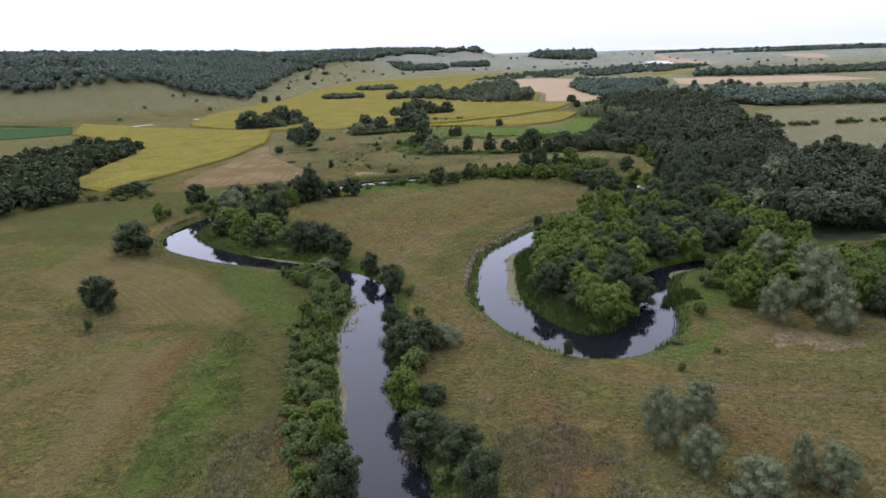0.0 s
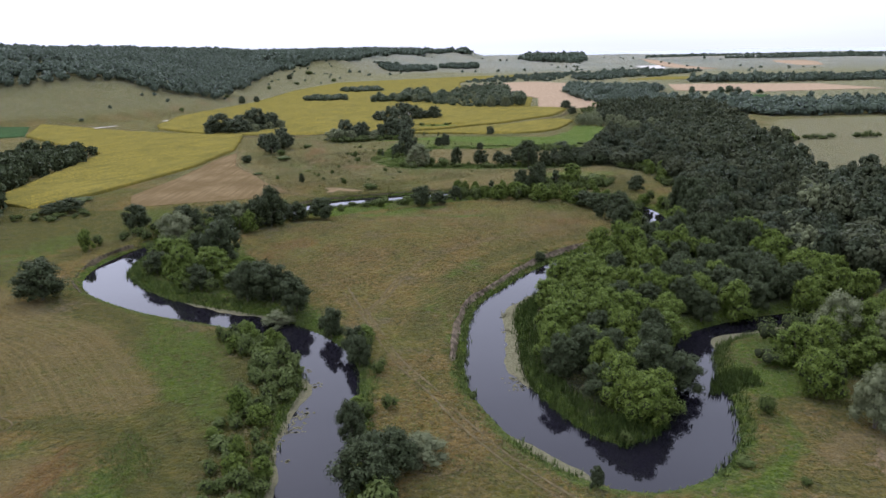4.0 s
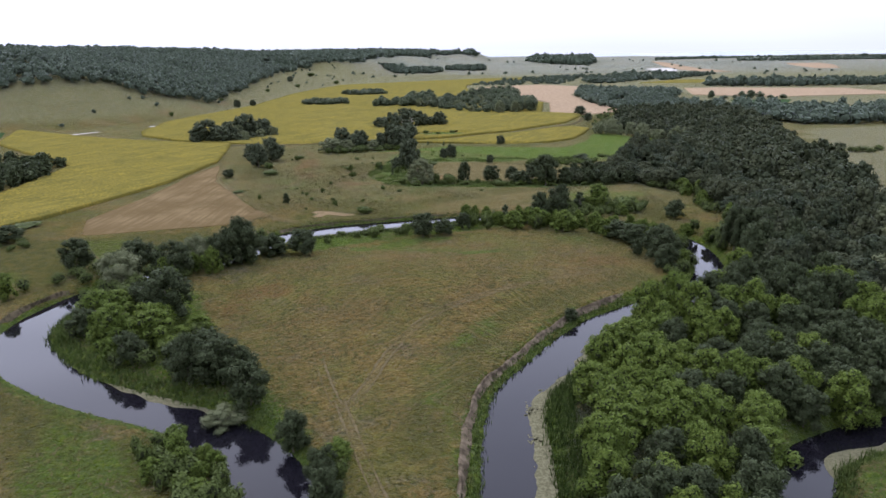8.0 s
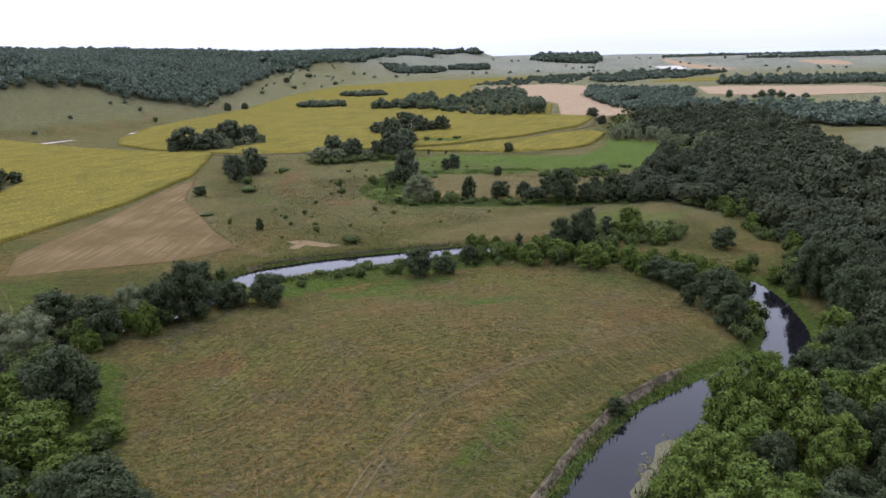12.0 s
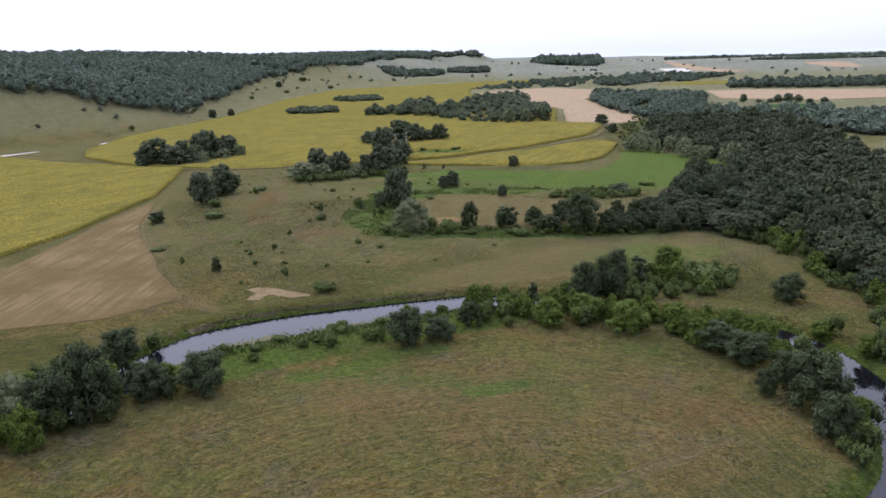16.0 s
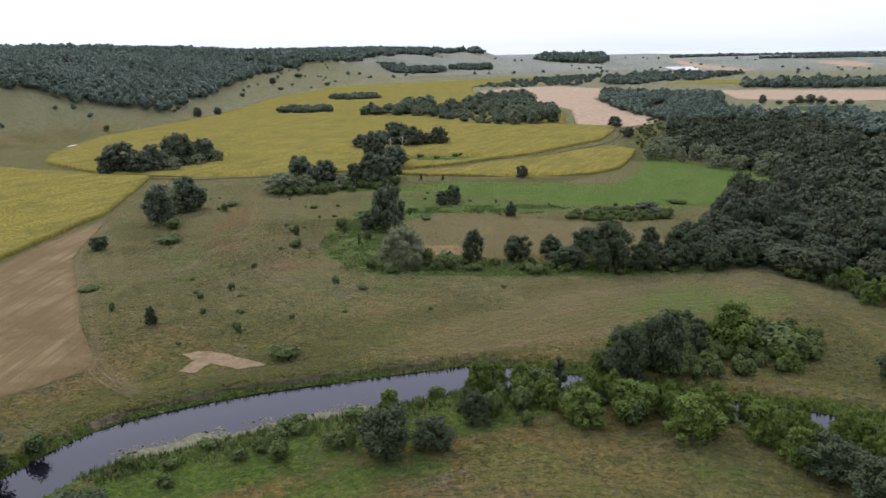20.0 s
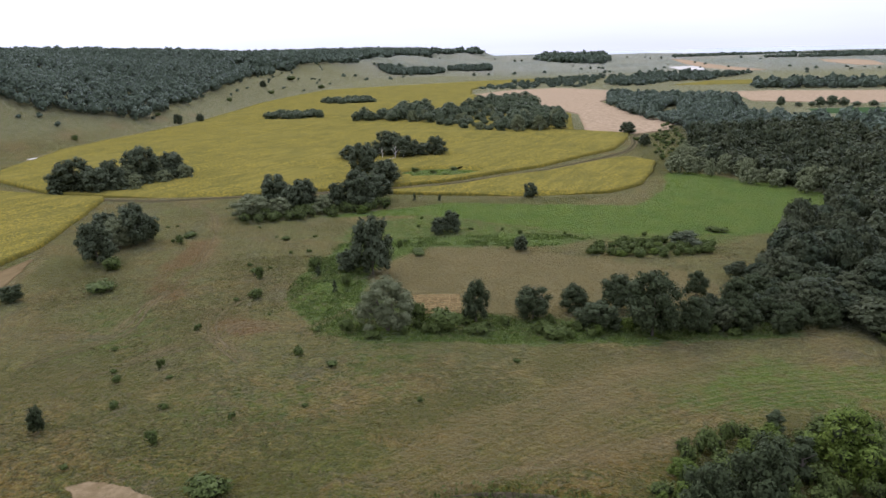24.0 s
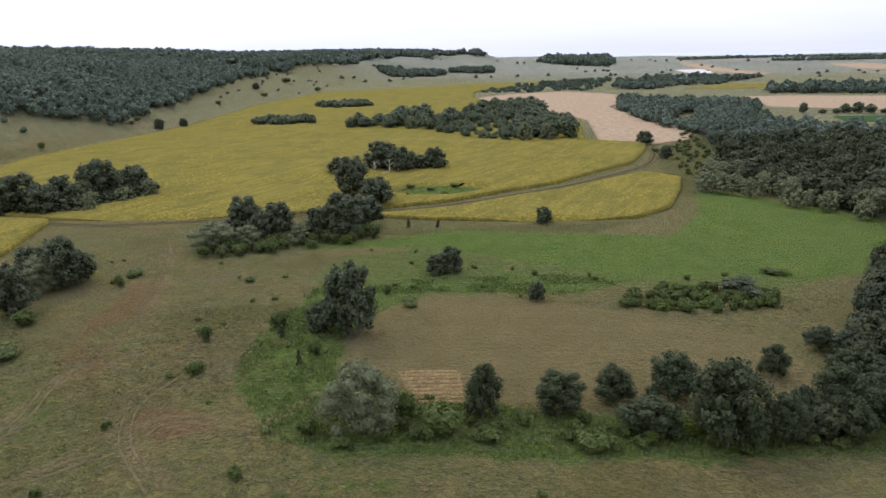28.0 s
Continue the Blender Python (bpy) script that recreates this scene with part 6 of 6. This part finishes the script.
thicket(scatter([(50, 464), (58, 476), (80, 478), (92, 470), (88, 462), (70, 460)], 3.2, 208), (1.2, 2.6), (2.6, 4.4), 0.1, "thicket beside the mown hollow", 0.9)
thicket(scatter([(64, 166), (72, 178), (92, 185), (150, 182), (170, 160), (120, 140), (104, 140), (94, 152), (76, 152)], 6.0, 209), (5.0, 9.0), (6.0, 8.0), 0.7, "trees by the outflow", 0.95)
thicket(scatter([(96, 288), (103, 300), (112, 330), (113, 365), (118, 382), (106, 400), (97, 400), (108, 380), (106, 362), (105, 332), (96, 302)], 3.8, 217), (2.5, 6.0), (3.4, 5.6), 0.3, "growth at the edge of the wood", 0.8)
thicket(scatter([(76, 404), (50, 402), (28, 405), (-6, 407), (-2, 413), (40, 413), (78, 412)], 3.4, 210), (1.0, 3.2), (2.4, 4.0), 0.1, "bushes round the mown hollow", 0.6)
thicket(scatter([(-64, 506), (-30, 520), (-8, 530), (-16, 546), (-60, 532)], 4.2, 211), (2.4, 6.0), (4.0, 6.0), 0.1, "bushes along the field edge", 0.7)
thicket(scatter([(-70, 246), (-48, 236), (-46, 222), (-58, 214), (-72, 224), (-82, 238)], 4.8, 212), (2.5, 6.5), (4.0, 6.0), 0.6, "trees round the west bend", 0.9)
thicket(scatter([(-160, 300), (-132, 316), (-128, 306), (-140, 296)], 4.5, 213), (1.5, 3.5), (3.0, 5.0), 0.1, "bushes by the west field", 0.8)
thicket(scatter([(216, 478), (262, 492), (330, 500), (330, 508), (260, 502), (216, 488)], 6.0, 214), (2.5, 6.0), (4.0, 7.0), 0.1, "hedge between the east fields", 0.6)
rng = np.random.default_rng(9)
spots = np.column_stack([rng.uniform(-88, 62, 85), rng.uniform(352, 538, 85)])
spots = spots[~inside(spots[:, 0], spots[:, 1], OVAL) & ~inside(spots[:, 0], spots[:, 1], GREEN_FIELD) & ~inside(spots[:, 0], spots[:, 1], MOWN_NORTH) & ((spots[:, 0] > -60) | (spots[:, 1] > 480))]
mass("pasture_bushes", "b", spots, 0.9, 1.5, 130, 0.26, "small bushes dotted over the pasture", "bushes", 28, 3)


# ------------------------------------------------------------------ grass tufts and weeds
def tufts(name, count, seed, material_, size, chance, label, category, shore=False):
    rng = np.random.default_rng(seed)
    y = 82 + (470 - 82) * rng.random(count * 3) ** 1.2
    x = rng.uniform(-1, 1, count * 3) * np.minimum(0.66 * y + 4, 95)
    if shore:                              # along the banks only
        k = rng.integers(0, len(RIVER), count * 3)
        a, r = rng.uniform(0, 6.28, count * 3), RIVER[k, 2] / 2 + rng.uniform(0, 5, count * 3)
        x, y = RIVER[k, 0] + r * np.cos(a), RIVER[k, 1] + r * np.sin(a)
    d, k, side = near_line(x, y, RIVER)
    ok = (d - RIVER[k, 2] / 2 > 0.4) & (rng.random(len(x)) < chance(x, y, d - RIVER[k, 2] / 2))
    x, y = x[ok][:count], y[ok][:count]
    n, z = len(x), height(x, y)
    verts = []
    for blade in range(3):
        a, s = rng.uniform(0, 6.28, n), size * rng.uniform(0.5, 1.4, n)
        lean = rng.uniform(0.5, 1.2, n)
        ux, uy = np.cos(a), np.sin(a)
        base = np.column_stack([x + rng.normal(0, 0.4 * size, n), y + rng.normal(0, 0.4 * size, n), z - 0.05])
        side_ = np.column_stack([-uy, ux, 0 * a]) * (s * 0.36)[:, None]
        tip = np.column_stack([ux * lean * s, uy * lean * s, s * 0.5])
        verts.append(np.stack([base - side_, base + side_, base + tip], 1))
    v = np.stack(verts, 1).reshape(-1, 3)
    return tagged(new(name, quads_mesh(name, v, np.arange(len(v)).reshape(-1, 3), material_)), label, category, kind="stuff")


def off_hay(x, y):
    return 1.0 - np.maximum.reduce([inside(x, y, p) for p in (HAY_BACK, HAY_FRONT, OVAL, MOWN_NORTH, SAND)]) * 0.95


tufts("grass_tufts", 42000, 301, TUFT, 0.40, lambda x, y, o: off_hay(x, y) * smooth(0.40, 0.66, fbm(x, y, 8, 303, 4)), "coarse green grass tufts over the meadows", "grass")
tufts("dry_weeds", 30000, 302, WEED, 0.38, lambda x, y, o: off_hay(x, y) * smooth(0.46, 0.70, fbm(x, y, 10, 305, 4)) * (o > 4), "dry brown weeds and seeding grass", "weeds")
tufts("leaning_grass", 30000, 306, STRAW, 0.5, lambda x, y, o: off_hay(x, y) * smooth(0.44, 0.64, fbm(x, y, 16, 307, 4)) * (o > 3) * np.where(y > 340, 1.0, 0.45), "long dry grass laid over by the wind", "grass")
tufts("reeds", 22000, 304, REED, 0.42, lambda x, y, o: (o < 5.5) * 1.0, "green reeds and sedge along the water", "reeds", True)

# ------------------------------------------------------------------ the dark growth at the corner of the mown hollow, shrubs, dead wood
for x, y in scatter([(60, 404), (72, 401), (90, 403), (97, 416), (93, 438), (85, 442), (85, 428), (80, 419), (72, 414), (64, 412)], 5.4, 241):
    tree("d" if chosen.random() < 0.6 else "o", x, y, chosen.uniform(4.5, 8.5), chosen.uniform(5.5, 8.0), group="trees at the corner of the mown hollow")
for x, y, h, w in ((-3, 617, 2.4, 4.0), (6, 612, 1.8, 3.4), (16, 619, 2.2, 5.0), (12, 604, 1.4, 3.6)):
    tree("b", x, y, h, w, "round green bush in the grassy clearing", "bushes in the sunflower clearing")


def pole(parent, name, p, q, r0, r1, label=""):
    """One tapered, slightly crooked stem or branch."""
    rng = random.Random(int(p[0] * 31 + q[2] * 17))
    p, q = Vector(p), Vector(q)
    turn = (q - p).to_track_quat("Z", "Y").to_matrix()
    bm, rings = bmesh.new(), []
    for k in range(5):
        c = p.lerp(q, k / 4) + (Vector((rng.uniform(-1, 1), rng.uniform(-1, 1), 0)) * 0.03 * (q - p).length if 0 < k < 4 else Vector())
        r = r0 + (r1 - r0) * k / 4
        rings.append([bm.verts.new(c + turn @ Vector((r * math.cos(1.047 * i), r * math.sin(1.047 * i), 0))) for i in range(6)])
    for a, b in zip(rings, rings[1:]):
        for i in range(6):
            bm.faces.new((a[i], a[(i + 1) % 6], b[(i + 1) % 6], b[i]))
    bm.faces.new(rings[-1])
    return part(name, bm, PALE_WOOD, parent, label)


def dead_tree(x, y, h, lean, label):
    z = float(height(np.array([x]), np.array([y]))[0])
    root = tagged(new("dead_birch"), label, "tree", "dead birches at the field copse")
    root.matrix_basis = pose(x, y, z - 0.1)
    top = (lean * h, 0.1 * h, h * (1 - 0.3 * abs(lean)))
    pole(root, "trunk", (0, 0, 0), top, 0.17, 0.08)
    for k, (u, dx, dz) in enumerate(((0.35, -0.30, 0.40), (0.5, 0.34, 0.36), (0.65, -0.20, 0.30), (0.8, 0.22, 0.22))):
        a = tuple(c * u for c in top)
        pole(root, "branch", a, (a[0] + dx * h, a[1] + 0.08 * h * (-1) ** k, a[2] + dz * h), 0.09, 0.03)


dead_tree(-15, 656, 8.5, 0.05, "bare white birch stem standing before the copse")
dead_tree(-11, 657, 7.5, 0.18, "bare forked white birch leaning out of the copse")
dead_tree(-22, 656, 6.5, -0.05, "bare white birch stem standing before the copse")
log = tagged(new("fallen_trunk"), "pale fallen trunk lying at the foot of the copse", "dead wood")
log.matrix_basis = pose(-26, 651, float(height(np.array([-26.0]), np.array([651.0]))[0]))
pole(log, "trunk", (0, 0, 0.35), (11, 1.5, 1.2), 0.24, 0.12)
pole(log, "branch", (7, 0.9, 0.9), (11, 0.2, 2.2), 0.12, 0.05)
dead_tree(-33.5, 541, 7.5, 0.1, "bare pale snag standing in the thicket")


def rushes(name, spots, tall, material_, label, category, seed):
    """A belt of tall upright blades, seven to a clump."""
    rng = np.random.default_rng(seed)
    spots = np.repeat(spots, 7, 0) + rng.normal(0, 0.38, (len(spots) * 7, 2))
    n, z = len(spots), np.maximum(height(spots[:, 0], spots[:, 1]), WATER_Z) - 0.05
    a, s = rng.uniform(0, 6.28, n), tall * rng.uniform(0.6, 1.3, n)
    base = np.column_stack([spots, z])
    across = np.column_stack([-np.sin(a), np.cos(a), 0 * a]) * (0.08 + 0.05 * rng.random(n))[:, None]
    tip = np.column_stack([np.cos(a) * 0.35 * s, np.sin(a) * 0.35 * s, s])
    v = np.stack([base - across, base + across, base + tip], 1).reshape(-1, 3)
    return tagged(new(name, quads_mesh(name, v, np.arange(len(v)).reshape(-1, 3), material_)), label, category, kind="stuff")


rushes("reed_belt", bank_strip(134, 240, 1, 0.5, 5.0, 0.62, 221, 8, 52), 1.7, RUSH, "tall dark green reed belt on the inner shore", "reeds", 231)
rushes("reed_belt", bank_strip(160, 248, -1, 0.3, 3.0, 0.62, 222, 8, 60), 0.9, REED, "rank green growth below the cut bank", "reeds", 232)
rushes("reed_belt", bank_strip(138, 190, -1, 0.4, 2.6, 0.7, 223, 20, 70), 1.1, REED, "green reeds round the river bend", "reeds", 233)
rushes("reed_belt", bank_strip(190, 262, -1, 0.4, 4.0, 0.7, 224, -96, -20), 1.1, REED, "green reeds on the west bend", "reeds", 234)
rushes("reed_belt", bank_strip(312, 348, 1, 0.3, 2.2, 0.7, 225, -55, 90), 0.9, REED, "green reeds on the north shore", "reeds", 235)
rushes("reed_belt", bank_strip(312, 348, -1, 0.4, 7.5, 0.8, 226, -52, 34), 1.0, REED, "rank green growth on the south shore", "reeds", 236)
rushes("reed_belt", bank_strip(80, 172, 1, 0.3, 3.4, 0.8, 227, -40, 6), 0.9, REED, "green reeds along the west bank", "reeds", 237)
rushes("reed_belt", bank_strip(80, 172, -1, 0.3, 3.4, 0.8, 228, -40, 6), 0.9, REED, "green reeds along the east bank", "reeds", 238)
for k, poly in enumerate(([(8, 100), (16, 104), (26, 98), (29, 90), (26, 82), (10, 82), (6, 92)], [(-36, 84), (-37, 102), (-34, 112), (-29, 109), (-28, 98), (-29, 84)], [(-8, 96), (-4, 110), (2, 104), (4, 86)])):
    rushes("seeding_weeds", scatter(poly, 0.75, 251 + k, lambda x, y: fbm(x, y, 4, 255) > 0.46), 0.55, PALE_WEED, "pale seeding weeds in the rough grass", "weeds", 261 + k)
rushes("rank_weeds", scatter(LUSH, 0.95, 271, lambda x, y: fbm(x, y, 5, 273) > 0.46), 0.55, RANK, "rank green weeds in the damp hollow", "weeds", 281)
rushes("rank_weeds", scatter(GREEN_STRIP, 0.9, 272, lambda x, y: fbm(x, y, 5, 274) > 0.50), 0.42, RANK, "rank green weeds beside the hay meadow", "weeds", 282)
rushes("sedge_clump", scatter([(52, 158), (56, 166), (62, 164), (62, 158)], 0.7, 275), 1.4, RUSH, "dark green sedge clump at the head of the bend", "reeds", 283)
